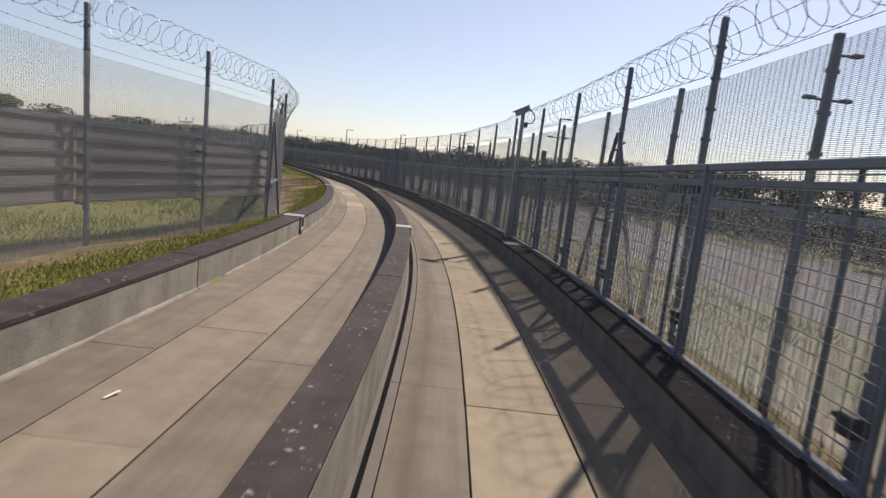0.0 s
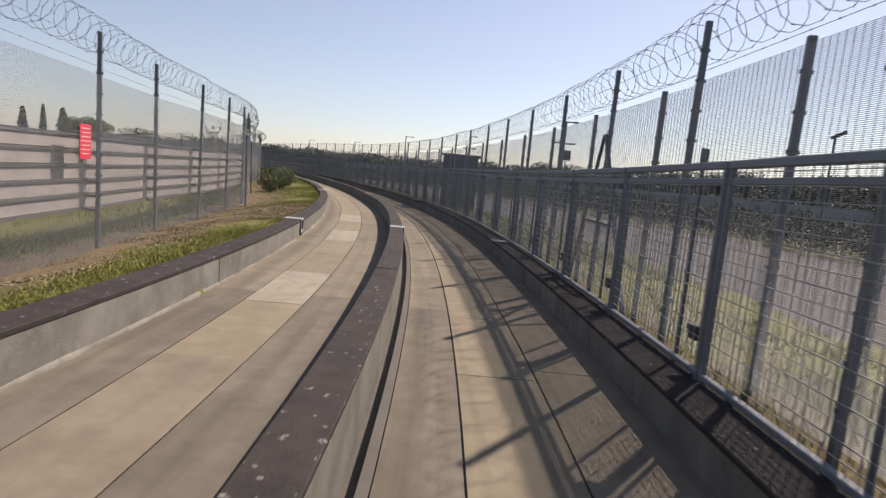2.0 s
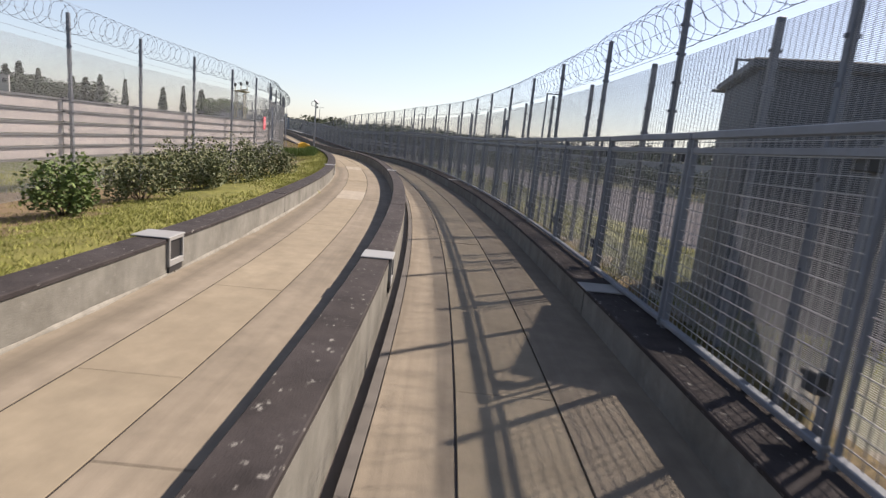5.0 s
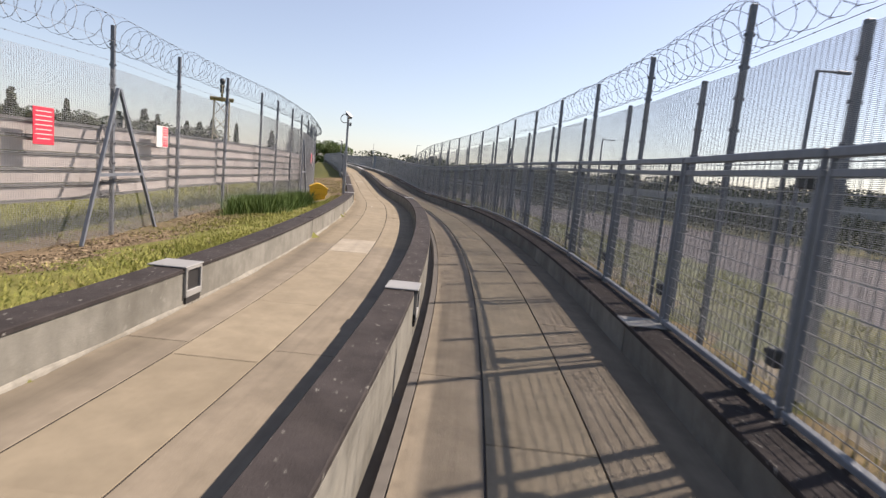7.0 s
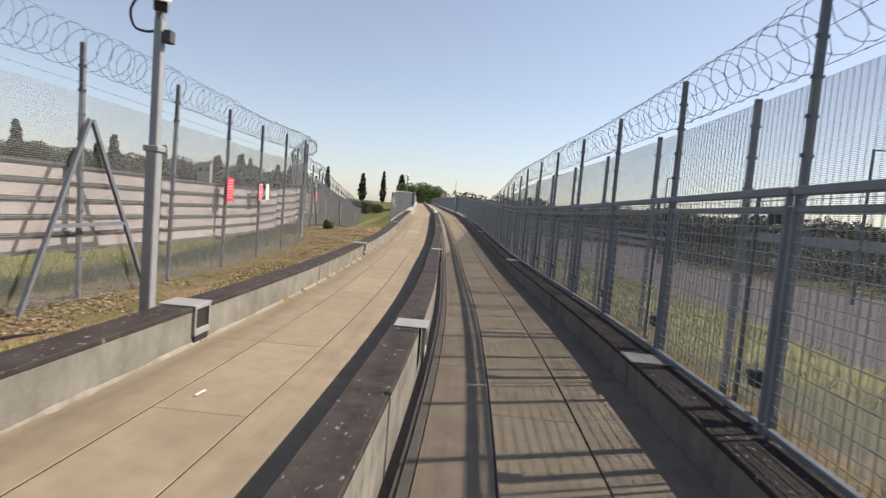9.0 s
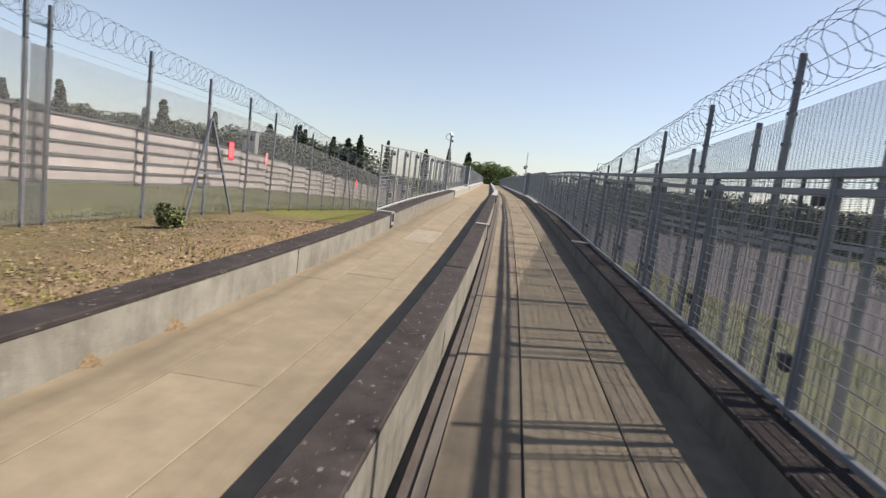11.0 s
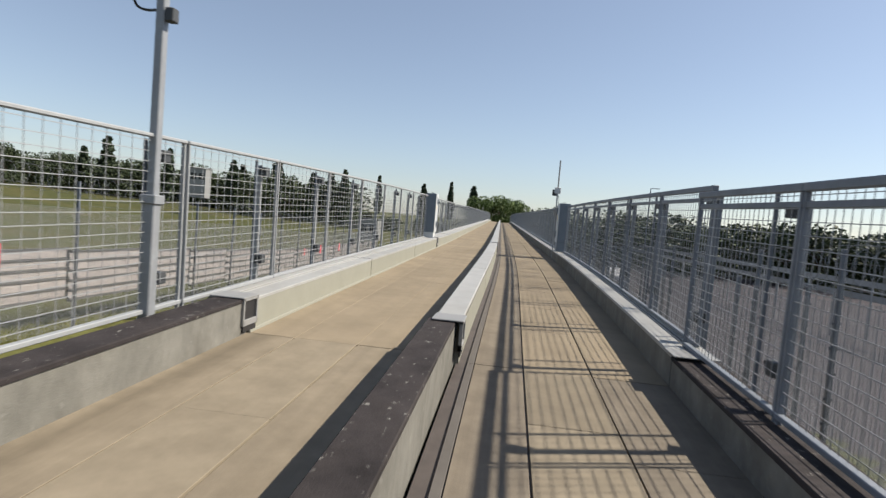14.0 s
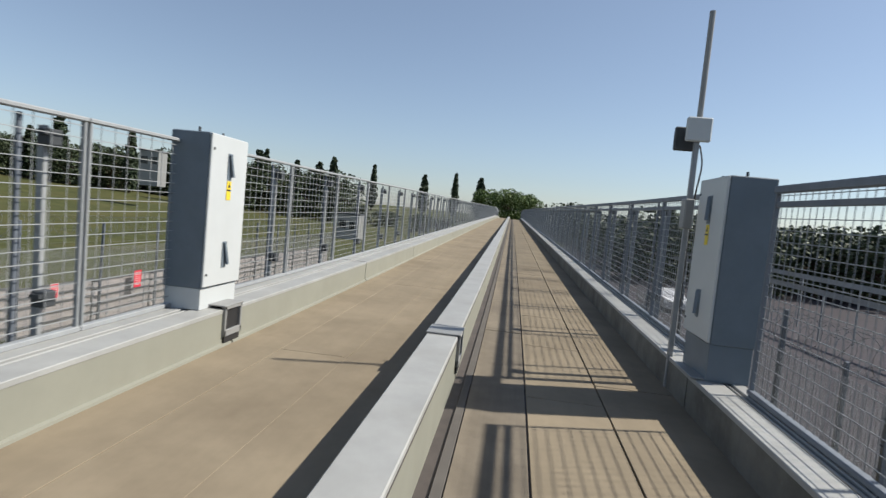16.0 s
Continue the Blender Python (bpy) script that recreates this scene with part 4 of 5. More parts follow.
cabinet(135.70, -2.75, 0, "pale grey equipment cabinet with yellow label on the kerb")
cabinet(135.85, 1.88, 180, "grey equipment cabinet in shade beside the mesh parapet")

# ---- antenna mast by the cabinet ----
e = thing("antenna_mast", stand(136.38, 1.84, -0.1), "slim pale antenna mast with two flat boxes", "antenna mast")
bm = bmesh.new()
box(bm, -0.025, 0.025, -0.025, 0.025, 0, 2.75, 0.005)
part("mast", bm, M_GALV, e)
bm = bmesh.new()
rod(bm, (0, 0, 2.7), (0, 0, 3.93), 0.028, 10)
part("aerial", bm, M_COVER, e, "pale grey rod aerial")
for x, y, z, w, mm in ((-0.01, -0.06, 2.63, 0.14, M_CAB), (-0.09, 0.10, 2.55, 0.11, M_CLAMP)):
    bm = bmesh.new()
    box(bm, x - w / 2 - 0.05, x + w / 2 + 0.05, y - 0.03, y + 0.03, z, z + 0.24, 0.012)
    part("radio_box", bm, mm, e)
bm = tube([(0.03, -0.02, 2.6), (0.07, -0.03, 2.4), (0.045, -0.02, 2.1), (0.035, 0, 1.7), (0.035, 0, 0.9)], 0.008)
part("cable", bm, M_BLACK, e)
bm = bmesh.new()
box(bm, -0.09, 0.0, -0.20, -0.04, 1.75, 2.05, 0.012)
part("meter_box", bm, M_COVER, e)

# ---- lamps and works beyond the fence ----


def lamp_post(s, a, h, style, words):
    """A slim column; style "double" has a short arm at the top and a wide pair of arms lower down."""
    z = ground_z(s, a)
    e = thing("lamp_post", level_pose(s, a, z), words, "lamp post", "lamp posts beyond the fence")
    bm = bmesh.new()
    rod(bm, (0, 0, -0.2), (0, 0, h), 0.065, 10, 0.045)
    part("column", bm, M_POST, e)
    reach = ((0.42, h - 0.03), (0.38, h - 0.82), (-0.42, h - 0.82)) if style == "double" else ((0.75, h - 0.02),)
    for x, z in reach:
        bm = bmesh.new()
        rod(bm, (0, 0, z), (x, 0, z + 0.02), 0.028, 8)
        arm = part("arm", bm, M_POST, e)
        bm = bmesh.new()
        lo, hi = sorted((x * 0.62, x * 1.12))
        box(bm, lo, hi, -0.075, 0.075, z - 0.015, z + 0.055, 0.02)
        part("lantern", bm, M_POST, arm)
    return e


def level_pose(s, a, z, turn=0.0):
    v = at(s, a)
    return pose(v.x, v.y, z, 0, 0, heading(s) + turn)


for s, a, top, style, words in ((10.1, 6.8, 4.32, "double", "dark lamp post with double lower arms beyond the fence"), (23.1, 6.33, 4.0, "double", "dark lamp post with double lower arms in the compound"),
                                (35.9, 5.8, 3.52, "double", "dark lamp post with double lower arms beside the road"), (52.0, 7.2, 3.75, "double", "dark lamp post with double lower arms past the mesh fence"),
                                (68.1, 8.5, 4.25, "single", "dark single-arm lamp post past the fence"), (89.5, 13.0, 4.1, "single", "slim grey single-arm lamp post beside the road"),
                                (110.0, 15.0, 4.4, "single", "slim grey lamp post on the verge"), (171.0, 14.0, 6.2, "single", "tall grey single-arm street lamp beyond the bridge")):
    lamp_post(s, a, top - ground_z(s, a), style, words)

# the dark cabin behind the fence
z = ground_z(45, 4.6)
e = thing("site_cabin", level_pose(45, 4.3, z, -18), "dark flat-roofed site cabin behind the fence", "cabin")
bm = bmesh.new()
box(bm, -0.9, 0.9, -1.0, 1.0, 0, 2.72, 0.02)
part("body", bm, M_CONT, e)
bm = bmesh.new()
box(bm, -1.0, 1.0, -1.1, 1.1, 2.72, 2.82, 0.015)
part("roof", bm, M_CLAMP, e)
bm = bmesh.new()
box(bm, -0.92, -0.88, -0.35, 0.35, 0.1, 2.1)
part("door", bm, M_CLAMP, e)

# sign backs and a floodlight on poles past the road
for s, a, top, w, h in ((54.3, 16.0, 3.7, 0.95, 0.75), (38.0, 13.2, 3.3, 0.55, 0.8)):
    z = ground_z(s, a)
    e = thing("road_sign", level_pose(s, a, z, 20), "dark back of a road sign on a pole", "road sign", "road signs past the fence")
    bm = bmesh.new()
    rod(bm, (0, 0, -0.1), (0, 0, top - z - 0.1), 0.045, 8)
    part("pole", bm, M_POST, e)
    bm = bmesh.new()
    box(bm, -w / 2, w / 2, -0.09, -0.05, top - z - h, top - z, 0.01)
    panel = part("panel", bm, M_CLAMP, e)
    for dz in (0.15, h - 0.15):
        bm = bmesh.new()
        box(bm, -w * 0.4, w * 0.4, -0.05, -0.03, top - z - dz - 0.03, top - z - dz + 0.03)
        part("stiffener", bm, M_POST, panel)
z = ground_z(37.7, 19.4)
e = thing("floodlight", level_pose(37.7, 19.4, z, -30), "small dark floodlight on a thin pole", "floodlight")
bm = bmesh.new()
rod(bm, (0, 0, -0.1), (0, 0, 4.4 - z), 0.05, 8)
part("pole", bm, M_POST, e)
bm = bmesh.new()
box(bm, -0.3, 0.3, -0.16, 0.16, -0.08, 0.08, 0.03, Matrix.Translation((0.12, 0, 4.5 - z)) @ Matrix.Rotation(radians(-28), 4, "Y"))
part("lamp_head", bm, M_CLAMP, e)

# lattice mast with light heads beyond the left-hand fence
mv = level(76.5, -7.6, 0)
mz = ground_z(76.5, -7.6)
e = thing("light_mast", pose(mv.x, mv.y, mz, 0, 0, heading(76.5) + 14), "pale yellow lattice mast with dark lamp heads", "mast")
hm, w0 = 3.42, 0.31
corner = [Vector((x * w0, y * w0, 0)) for x, y in ((-1, -1), (1, -1), (1, 1), (-1, 1))]
for c in corner:
    bm = bmesh.new()
    rod(bm, c, Vector((c.x * 0.8, c.y * 0.8, hm)), 0.03, 6)
    part("leg", bm, M_MAST, e)
for k in range(6):
    for i in range(4):
        a, b = corner[i], corner[(i + 1) % 4]
        bm = bmesh.new()
        f0, f1 = 1 - 0.2 * k / 6, 1 - 0.2 * (k + 1) / 6
        rod(bm, Vector((a.x * f0, a.y * f0, hm * k / 6)), Vector((b.x * f1, b.y * f1, hm * (k + 1) / 6)), 0.016, 5)
        part("lattice_bar", bm, M_MAST, e)
bm = bmesh.new()
box(bm, -0.4, 0.4, -0.5, 0.5, hm, hm + 0.06, 0.01)
part("platform", bm, M_MAST, e)
bm = bmesh.new()
bar(bm, (0, -1.55, hm + 0.1), (0, 1.55, hm + 0.1), 0.07, 0.08)
part("crossbar", bm, M_MAST, e)
for y in (-1.5, 0.0, 1.5):
    bm = bmesh.new()
    rod(bm, (0, y, hm + 0.05), (0, y, hm + 0.40), 0.022, 6)
    stem = part("stem", bm, M_MAST, e)
    bm = bmesh.new()
    rod(bm, (0, y, hm + 0.38), (0, y, hm + 0.50), 0.06, 10, 0.09)
    rod(bm, (0, y, hm + 0.50), (0, y, hm + 0.58), 0.09, 10, 0.06)
    part("lamp_head", bm, M_CLAMP, stem, "dark lamp head")

# pale buildings far off
def far_building(x, y, z, turn, w, d, h, words):
    e = thing("far_building", pose(x, y, z, 0, 0, turn), words, "building")
    bm = bmesh.new()
    box(bm, -w / 2, w / 2, -d / 2, d / 2, -0.5, h, 0.03)
    part("wall", bm, M_COVER, e)
    bm = bmesh.new()
    box(bm, -w / 2 - 0.15, w / 2 + 0.15, -d / 2 - 0.15, d / 2 + 0.15, h, h + 0.2, 0.03)
    part("roof", bm, M_CLAMP, e)
    for zz in (h - 1.9, h - 4.4):
        for x in (-w * 0.25, w * 0.25):
            if zz > 0.3:
                bm = bmesh.new()
                box(bm, x - 0.5, x + 0.5, -d / 2 - 0.03, -d / 2 + 0.02, zz, zz + 1.1)
                part("window", bm, M_GLASS, e)


far_building(-160.0, 122.3, 2.0, 55, 2.8, 2.6, 4.6, "white two-storey block among the far trees")
v = at(205, -21.5)
far_building(v.x, v.y, -2.9, heading(205), 3.0, 3.0, 3.2, "low pale hut beyond the bridge")

# ---- parked cars past the bridge ----


def car(s, a, turn, paint, words):
    z = ground_z(s, a)
    e = thing("car", level_pose(s, a, z, turn), words, "car", "cars on the far road")
    prof = [(-2.1, 0.35), (-2.15, 0.75), (-1.9, 0.95), (-1.3, 1.0), (-0.85, 1.42), (0.55, 1.45), (1.15, 1.02), (1.95, 0.85), (2.15, 0.6), (2.1, 0.3)]
    bm = sweep([[Vector((x, y, zz)) for y, zz in prof] for x in (-0.85, 0.85)])
    for v in bm.verts:
        if v.co.z > 1.1:
            v.co.x *= 0.82
    bmesh.ops.bevel(bm, geom=bm.edges[:], offset=0.05, segments=2, affect="EDGES")
    part("body", bm, paint, e, smooth=False)
    for sg in (-1, 1):
        bm = bmesh.new()
        vs = [bm.verts.new(p) for p in ((0.83 * sg, -1.15, 1.03), (0.83 * sg, 0.95, 1.03), (0.74 * sg, 0.5, 1.37), (0.74 * sg, -0.75, 1.36))]
        bm.faces.new(vs)
        r = bmesh.ops.extrude_face_region(bm, geom=bm.faces[:])
        bmesh.ops.translate(bm, verts=[v for v in r["geom"] if isinstance(v, bmesh.types.BMVert)], vec=(0.02 * sg, 0, 0.0))
        part("side_window", bm, M_GLASS, e)
        for y in (-1.35, 1.35):
            bm = bmesh.new()
            rod(bm, (0.68 * sg, y, 0.32), (0.88 * sg, y, 0.32), 0.32, 18)
            wh = part("wheel", bm, M_BLACK, e)
            bm = bmesh.new()
            rod(bm, (0.86 * sg, y, 0.32), (0.89 * sg, y, 0.32), 0.19, 12)
            part("rim", bm, M_GALV, wh)
    return e


car(170.5, 11.2, 4, M_CARW, "white parked car on the grey road")

# crash barrier along the far road
for s0, s1, a, z in ((118, 260, 17.2, 0.9), (118, 260, 19.0, 1.4), (-12, 116, 22.6, 1.55), (-12, 116, 23.6, 1.85)):
    e = tagged(new("crash_barrier"), "pale steel crash barrier along the far road", "barrier", "barriers of the far road")
    zz = -1.5 if s0 > 0 else -0.9
    bm = sweep([[level(s, a + da, zz + z + dz) for da, dz in ((0, 0), (0.05, 0.04), (0.05, 0.26), (0, 0.30))] for s in np.arange(s0, s1, 6.0)], True)
    part("beam", bm, M_GALV, e)
    for s in np.arange(s0 + 3, s1, 6.0):
        bm = bmesh.new()
        bar(bm, level(s, a + 0.06, ground_z(s, a) - 0.1), level(s, a + 0.06, zz + z + 0.2), 0.08, 0.08)
        part("post", bm, M_GALV, e)

# ---- trees, hedges, shrubs, grass ----


def leaf_cloud(bm, centre, rad, n, size, rg, flat=1.0):
    """Leaf clumps in a rough ball: bent quads thrown at random, denser to the outside."""
    cx, cy, cz = centre
    for _ in range(n):
        u = rg.uniform(-1, 1)
        ph = rg.uniform(0, 6.283)
        r = rad * rg.uniform(0.45, 1.0) ** 0.6
        q = math.sqrt(1 - u * u)
        p = Vector((cx + r * q * math.cos(ph), cy + r * q * math.sin(ph), cz + r * u * flat))
        d1 = Vector((rg.gauss(0, 1), rg.gauss(0, 1), rg.gauss(0, 0.7))).normalized()
        d2 = d1.cross(Vector((rg.gauss(0, 1), rg.gauss(0, 1), rg.gauss(0, 1)))).normalized()
        k = size * rg.uniform(0.6, 1.3)
        a, b, c, d = (bm.verts.new(p + d1 * k * x + d2 * k * y) for x, y in ((-0.5, -0.1), (0, -0.35), (0.55, 0.05), (0.05, 0.38)))
        bm.faces.new((a, b, c, d))


def tree_meshes(seed, h, spread, n, size):
    rg = random.Random(seed)
    bm = bmesh.new()
    rod(bm, (0, 0, -0.4), (0, 0, h * 0.45), 0.035 * h, 8, 0.018 * h)
    clumps = []
    for k in range(7):
        an = k * 2.4 + rg.uniform(-0.4, 0.4)
        z = h * rg.uniform(0.38, 0.80)
        r = spread * rg.uniform(0.35, 0.8)
        tip = Vector((r * math.cos(an), r * math.sin(an), z))
        rod(bm, (0, 0, h * rg.uniform(0.25, 0.42)), tip, 0.014 * h, 6, 0.004 * h)
        clumps.append((tip, spread * rg.uniform(0.38, 0.62)))
    clumps.append((Vector((0, 0, h * 0.82)), spread * 0.5))
    clumps.append((Vector((0.1 * h * rg.uniform(-1, 1), 0, h * 0.62)), spread * 0.6))
    clumps.append((Vector((0.15 * h * rg.uniform(-1, 1), 0.1 * h * rg.uniform(-1, 1), h * 0.35)), spread * 0.6))
    for k in range(4):
        an = k * 1.6 + rg.uniform(-0.4, 0.4)
        clumps.append((Vector((spread * 0.5 * math.cos(an), spread * 0.5 * math.sin(an), h * 0.17)), spread * 0.45))
    me1 = bpy.data.meshes.new("trunk")
    bm.to_mesh(me1)
    bm.free()
    me1.materials.append(M_BARK)
    bm = bmesh.new()
    for c, r in clumps:
        leaf_cloud(bm, c, r, n // len(clumps), size, rg, 0.8)
    me2 = bpy.data.meshes.new("crown")
    bm.to_mesh(me2)
    bm.free()
    return me1, me2


def conifer_meshes(seed, h):
    rg = random.Random(seed)
    bm = bmesh.new()
    rod(bm, (0, 0, -0.4), (0, 0, h * 0.95), 0.022 * h, 7, 0.004 * h)
    me1 = bpy.data.meshes.new("trunk")
    bm.to_mesh(me1)
    bm.free()
    me1.materials.append(M_BARK)
    bm = bmesh.new()
    for k in range(26):
        f = k / 26
        r = h * 0.17 * (1 - f) ** 0.7 * (0.45 + 0.55 * min(1, f * 5)) + 0.05
        leaf_cloud(bm, (rg.uniform(-0.1, 0.1), rg.uniform(-0.1, 0.1), h * (0.07 + 0.93 * f)), r, 40, 0.07 * h, rg, 0.5)
    me2 = bpy.data.meshes.new("crown")
    bm.to_mesh(me2)
    bm.free()
    return me1, me2


TREES = [tree_meshes(k, 7.0, 3.2, 2400, 0.36) for k in range(5)]
CONIF = [conifer_meshes(40 + k, 8.0) for k in range(2)]


def plant(x, y, z, meshes, leaf, k, turn, name, words, group):
    e = thing(name, pose(x, y, z, 0, 0, turn) @ Matrix.Diagonal((k[0], k[0], k[1], 1)), words, "tree", group)
    a = new("trunk", meshes[0])
    a.parent = e
    me = meshes[1]
    if not me.materials:
        me.materials.append(leaf)
    b = new("crown", me)
    b.parent = e
    return e


rt = random.Random(11)
C0 = Vector((-40, 75, 0))
for ang in np.arange(-62, 122, 2.2):
    for row in range(3):
        an = radians(ang + rt.uniform(-0.8, 0.8))
        left = ang > 40
        r = (160 if left else 112) + 16 * row + rt.uniform(-7, 7)
        x, y = C0.x - r * math.sin(an), C0.y + r * math.cos(an)
        s, a = nearest(x, y)
        if abs(a) < 13:
            continue
        z = ground_z(min(max(s, -59), 880), a)
        hk = rt.uniform(0.95, 1.25)
        if left:            # their tops stand about three degrees above the horizon
            hk = (0.5 + 0.047 * math.hypot(x + 20, y - 60) - z) / 7.4 * rt.uniform(0.75, 1.05)
        if 44 < ang < 57:
            hk = rt.uniform(0.46, 0.62)
        if left and rt.random() < 0.06:
            plant(x, y, z, CONIF[rt.randrange(2)], M_LEAFC, (hk * 1.0, hk * 1.15), rt.uniform(0, 360), "conifer", "dark pointed conifer in the far tree line", "far trees")
        else:
            plant(x, y, z, TREES[rt.randrange(4)], M_LEAFD, (hk * rt.uniform(1.2, 1.7), hk), rt.uniform(0, 360), "tree", "dark leafy tree in the far tree line", "far trees")

# a broken row of trees across the field
for k in range(24):
    f = k / 23
    x, y = -176 - 32 * f + rt.uniform(-2, 2), 52 + 115 * f + rt.uniform(-3, 3)
    s, a = nearest(x, y)
    z = ground_z(min(max(s, -59), 880), a)
    if rt.random() < 0.25:
        q = (12.6 - z) / 8.4 * rt.uniform(0.8, 1.08)
        plant(x, y, z, CONIF[k % 2], M_LEAFC, (q * 1.15, q), rt.uniform(0, 360), "conifer", "dark pointed conifer standing in the field", "trees across the field")
    else:
        q = (12.0 - z) / 7.9 * rt.uniform(0.72, 1.0)
        plant(x, y, z, TREES[k % 4], M_LEAFD, (q * 1.05, q), rt.uniform(0, 360), "tree", "rounded dark green tree standing in the field", "trees across the field")

# a nearer, brighter clump where the guideway tops the rise
big = tree_meshes(77, 9.0, 4.2, 5200, 0.42)
for s, a, k in ((286, -1.0, 1.0), (290, 4.5, 0.88), (283, -6.0, 0.92), (300, 1.5, 1.0)):
    v = at(s, a)
    plant(v.x, v.y, 0.6, big, M_LEAF, (k * 1.1, k * 1.05), s * 7.0, "tree", "bright green leafy tree past the end of the deck", "trees past the deck")
for n, (x, y, top, wide) in enumerate(((-181.7, 184.8, 10.9, 1.15), (-187.6, 198.5, 12.9, 0.8), (-187.4, 207.0, 12.6, 1.35), (-184.0, 172.0, 11.8, 0.8), (-183.0, 158.0, 10.5, 1.5), (-186.0, 146.0, 11.2, 1.0), (-178.0, 133.0, 10.6, 1.3))):
    k = (top - 1.0) / 8.3
    plant(x, y, 1.0, CONIF[n % 2], M_LEAFC, (k * wide, k), x * 3.0, "conifer", "tall dark conifer standing apart beyond the field", "conifers beyond the field")

# hedge and scrub along the far edge of the right-hand road
hedge = []
for k in range(3):
    rg = random.Random(60 + k)
    bm = bmesh.new()
    for _ in range(12):
        leaf_cloud(bm, (rg.uniform(-0.6, 0.6), rg.uniform(-2.2, 2.2), rg.uniform(0.5, 1.35)), rg.uniform(0.5, 0.9), 190, 0.11, rg, 0.8)
    me = bpy.data.meshes.new("foliage")
    bm.to_mesh(me)
    bm.free()
    me.materials.append(M_LEAFD)
    hedge.append(me)
for row, (a0, k0, k1) in enumerate(((17.6, 0.7, 0.9), (20.6, 0.85, 1.05), (25.0, 1.1, 1.3), (31.0, 1.5, 1.9))):
    for s in np.arange(-14, 116, 2.4 + 0.4 * row):
        a = a0 + rt.uniform(-0.5, 0.5)
        z = ground_z(s, a)
        k = rt.uniform(k0, k1)
        e = tagged(new("hedge_bush", hedge[rt.randrange(3)]), "low dark hedge bush along the road" if row < 2 else "dense dark green bush beyond the far road", "bush", "hedge along the road" if row < 2 else "hedge beyond the far road")
        e.matrix_basis = level_pose(s, a, z, rt.choice((0, 180)) + rt.uniform(-8, 8)) @ Matrix.Diagonal((k, k, k, 1))

# shrubs on the verge
for k, (s, a, h, leaf) in enumerate(((44.5, -5.3, 0.75, M_SHRUB), (46.2, -5.0, 0.85, M_LEAF), (48.2, -4.9, 0.95, M_SHRUB), (50.4, -4.6, 1.0, M_SHRUB), (52.4, -4.75, 1.2, M_SHRUB), (54.2, -4.5, 1.15, M_SHRUB), (51.5, -5.6, 1.2, M_SHRUB),
                                     (55.7, -4.15, 1.0, M_SHRUB), (92.0, -6.0, 0.6, M_SHRUB), (97.5, -5.6, 0.5, M_SHRUB))):
    rg = random.Random(90 + k)
    h *= 0.66
    v = at(s, a)
    e = thing("shrub", pose(v.x, v.y, ground_z(s, a) - 0.03, 0, 0, rg.uniform(0, 360)), "green leafy shrub growing on the verge", "shrub", "shrubs on the verge")
    bm = bmesh.new()
    tips = []
    for i in range(9):
        an = i * 2.4
        r = h * rg.uniform(0.25, 0.8)
        tip = Vector((r * math.cos(an), r * math.sin(an), h * rg.uniform(0.45, 1.1)))
        rod(bm, (0.1 * r * math.cos(an), 0.1 * r * math.sin(an), 0), tip, 0.012, 5, 0.004)
        tips.append(tip)
    part("branchwork", bm, M_BARK, e)
    bm = bmesh.new()
    for t in tips:
        leaf_cloud(bm, t, h * rg.uniform(0.25, 0.45), 150, 0.06, rg, 1.3)
        leaf_cloud(bm, (t.x * 1.05, t.y * 1.05, t.z * 0.5), h * 0.3, 110, 0.06, rg, 0.9)
    part("foliage", bm, leaf, e)

# grass blades and dry litter on the verges
rg = random.Random(5)


def blades(name, count, pick, h0, h1, m, words):
    vs, fs = [], []
    while len(fs) < count:
        s, a = pick()
        if noise.noise((s * 0.35, a * 0.6, 3.3)) < rg.uniform(-0.55, 0.45):
            continue
        p = at(s, a)
        z = ground_z(s, a) - 0.015
        for _ in range(7):
            x, y = p.x + rg.gauss(0, 0.07), p.y + rg.gauss(0, 0.07)
            an = rg.uniform(0, 6.283)
            h = rg.uniform(h0, h1)
            w = min(0.007, 0.003 + 0.05 * h)
            lx, ly = rg.gauss(0, 0.45) * h, rg.gauss(0, 0.45) * h
            i = len(vs)
            vs += [(x - w * math.cos(an), y - w * math.sin(an), z), (x + w * math.cos(an), y + w * math.sin(an), z), (x + lx, y + ly, z + h)]
            fs.append((i, i + 1, i + 2))
    me = bpy.data.meshes.new(name)
    me.from_pydata(vs, [], fs)
    me.materials.append(m)
    tagged(new(name, me), words, "grass", kind="stuff")


def verge_l():
    s = rg.uniform(-3, 101.5)
    return s, rg.uniform(fence_l(s) - 0.8, -3.08)


def verge_far():
    s = rg.uniform(0, 135)
    return s, rg.uniform(-10.2, fence_l(s) - 0.3)


def verge_r():
    s = rg.uniform(0, 110)
    return s, rg.uniform(2.3, 6.2)


def verge_kerb():
    s = rg.uniform(-3, 76)
    while 29.5 < s < 34 and rg.random() < 0.93 or s > 73 and rg.random() < 0.6:
        s = rg.uniform(-3, 76)
    return s, -3.08 - abs(rg.gauss(0, 0.35)) * (-fence_l(s) - 3.0)


def tall_weeds():
    s = rg.gauss(69.0, 0.65)
    return s, rg.uniform(-5.0, -3.6)


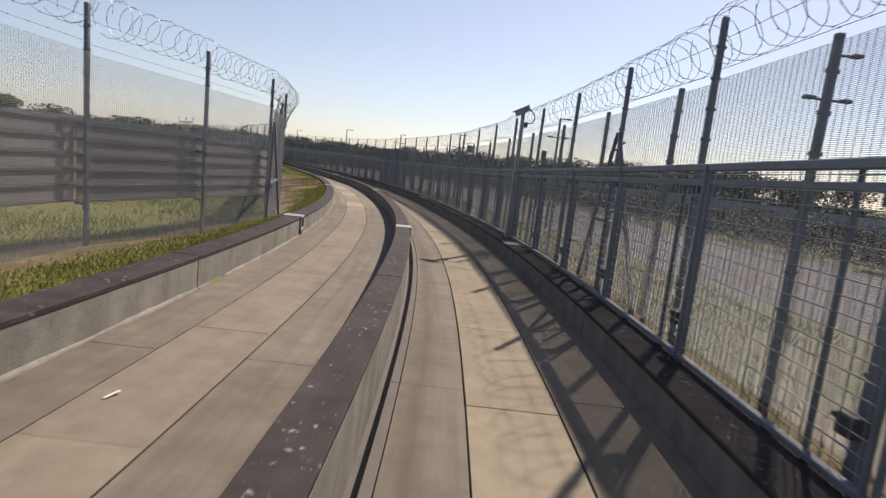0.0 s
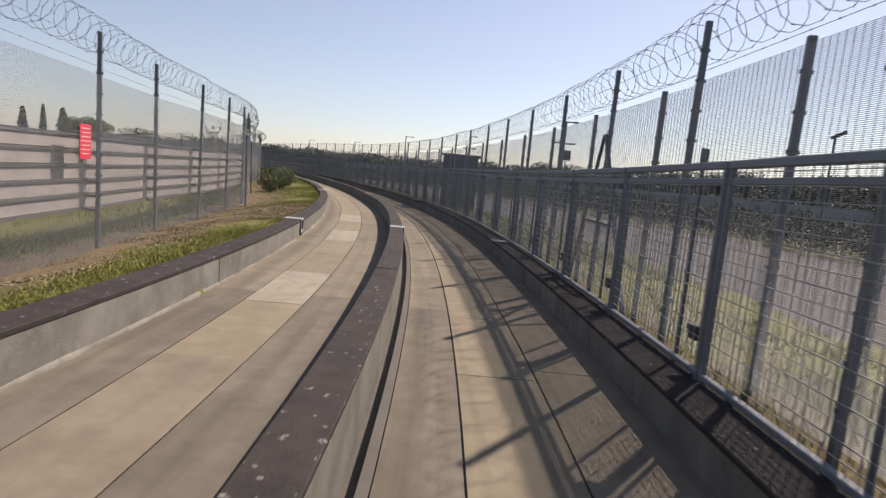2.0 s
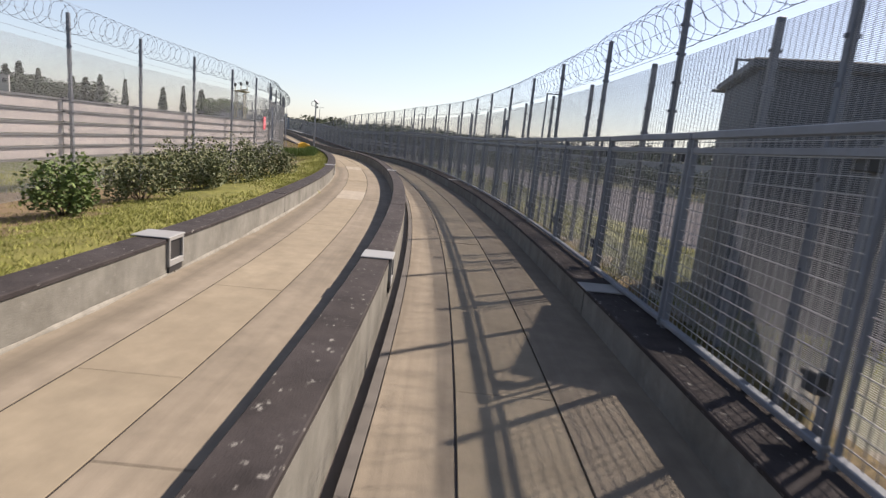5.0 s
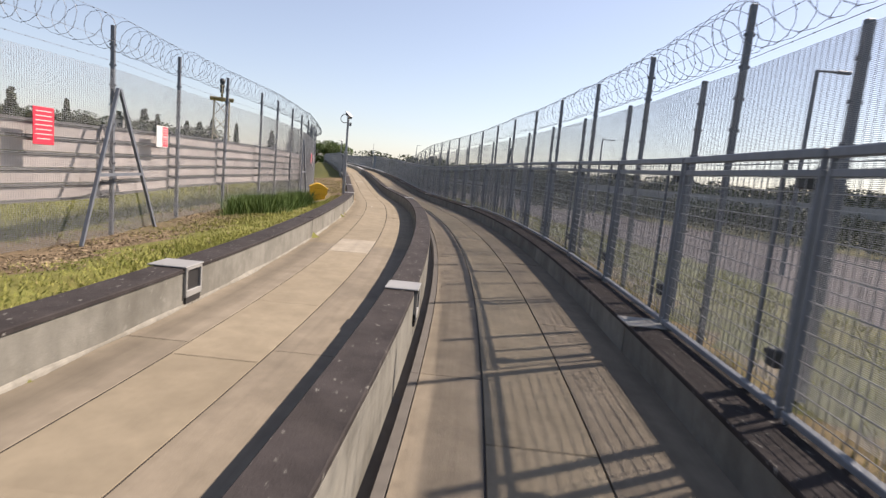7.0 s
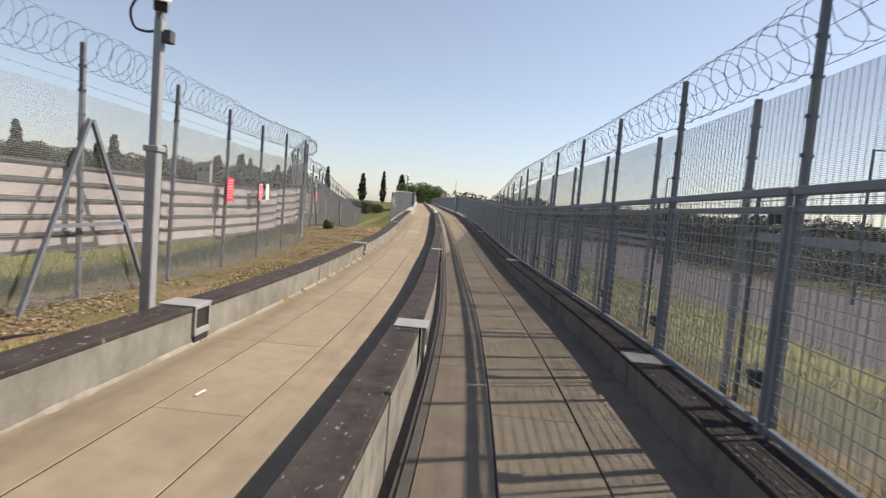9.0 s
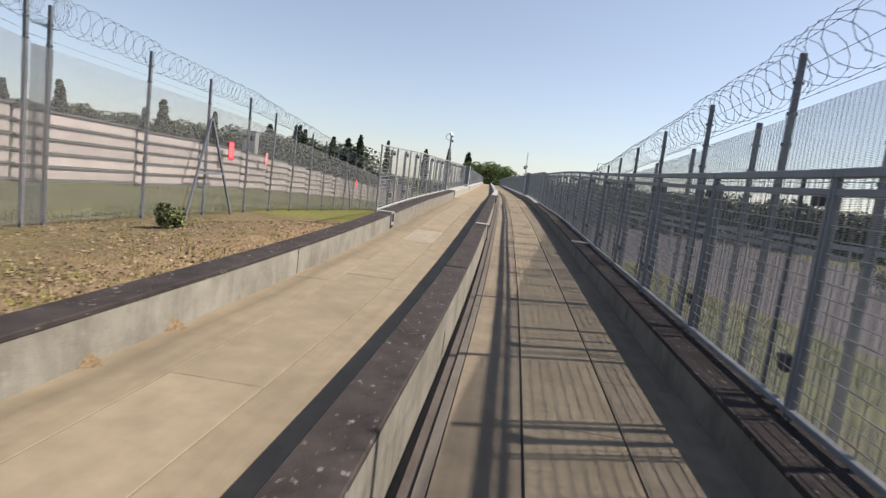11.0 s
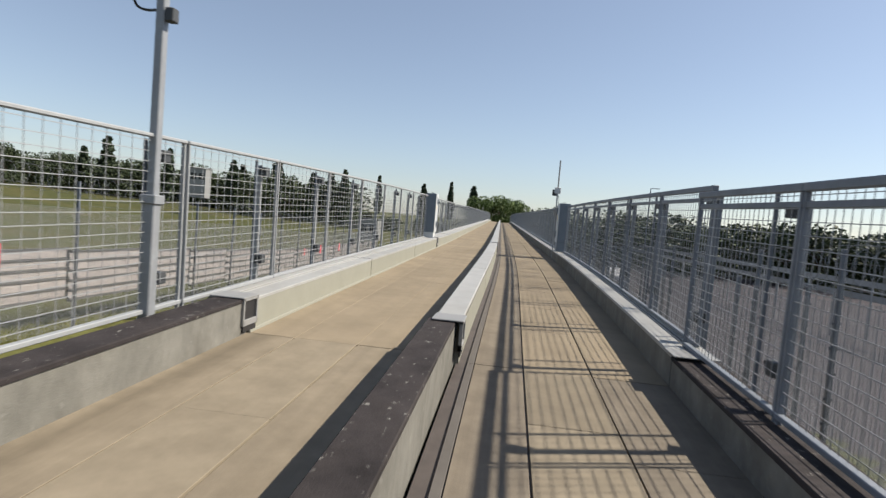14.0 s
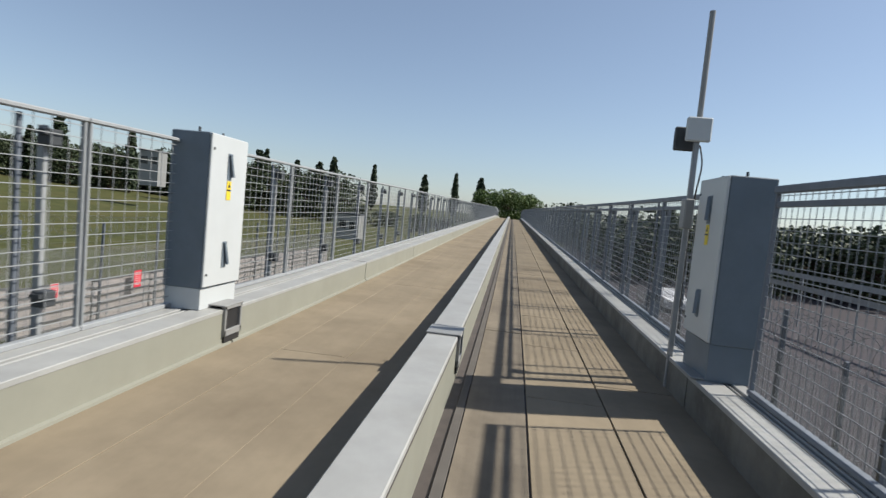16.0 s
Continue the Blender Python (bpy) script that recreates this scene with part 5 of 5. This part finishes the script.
def chips(count):
    """Loose bark chips and stones in patches on the left-hand verge."""
    vs, fs = [], []
    while len(fs) < count:
        s = rg.choice((rg.uniform(12, 30), rg.uniform(29, 34.5), rg.uniform(56, 79), rg.uniform(71, 101)))
        f = fence_l(s)
        a = rg.uniform(f - 0.3, -3.1) if s > 72 or 29 < s < 34.5 else f + abs(rg.gauss(0, 0.3)) * (-3.1 - f)
        if a > -3.1 or noise.noise((s * 0.8, a * 1.1, 7.7)) < rg.uniform(-0.6, 0.3):
            continue
        p = at(s, a)
        z = ground_z(s, a) + 0.008
        k, an = rg.uniform(0.012, 0.038), rg.uniform(0, 6.283)
        c, d = math.cos(an) * k, math.sin(an) * k
        t = [rg.uniform(-0.006, 0.016) for _ in range(4)]
        i = len(vs)
        vs += [(p.x + c, p.y + d, z + t[0]), (p.x - 0.55 * d, p.y + 0.55 * c, z + t[1]), (p.x - c, p.y - d, z + t[2]), (p.x + 0.5 * d, p.y - 0.5 * c, z + t[3])]
        fs.append((i, i + 1, i + 2, i + 3))
    me = bpy.data.meshes.new("bark_chips")
    me.from_pydata(vs, [], fs)
    me.materials.append(M_CHIPS)
    tagged(new("bark_chips", me), "loose brown bark chips scattered on the verge", "bark chips", kind="stuff")


chips(52000)
blades("green_grass", 115000, verge_kerb, 0.02, 0.07, M_BLADEG, "short green grass along the kerb")
blades("tall_weeds", 11000, tall_weeds, 0.15, 0.5, M_BLADET, "tall green weeds below the fence")
blades("dry_grass", 70000, verge_l, 0.015, 0.055, M_BLADE, "short dry grass and straw on the verge")
blades("green_grass", 25000, verge_l, 0.02, 0.075, M_BLADEG, "patchy green grass on the verge")
blades("rough_grass", 60000, verge_far, 0.06, 0.28, M_BLADEG, "rough green grass outside the fence")
blades("weeds", 34000, verge_r, 0.05, 0.22, M_BLADEG, "rough weeds along the foot of the fence")


# scraps of litter lying in the far lane
for s, a, turn in ((3.29, -2.0, 62), (75.64, -1.99, 72)):
    e = thing("paper_scrap", stand(s, a, ZL + 0.004, turn), "small crumpled white scrap lying on the slab", "litter", "litter in the lane")
    bm = sweep([[Vector((x, y + 0.012 * math.sin(9 * x), 0.002 + 0.008 * math.sin(14 * x + 1) ** 2 + z)) for y, z in ((-0.011, 0), (0.011, 0.003), (0.011, 0.006), (-0.011, 0.004))] for x in np.linspace(-0.055, 0.055, 9)])
    part("sheet", bm, M_SWH, e)
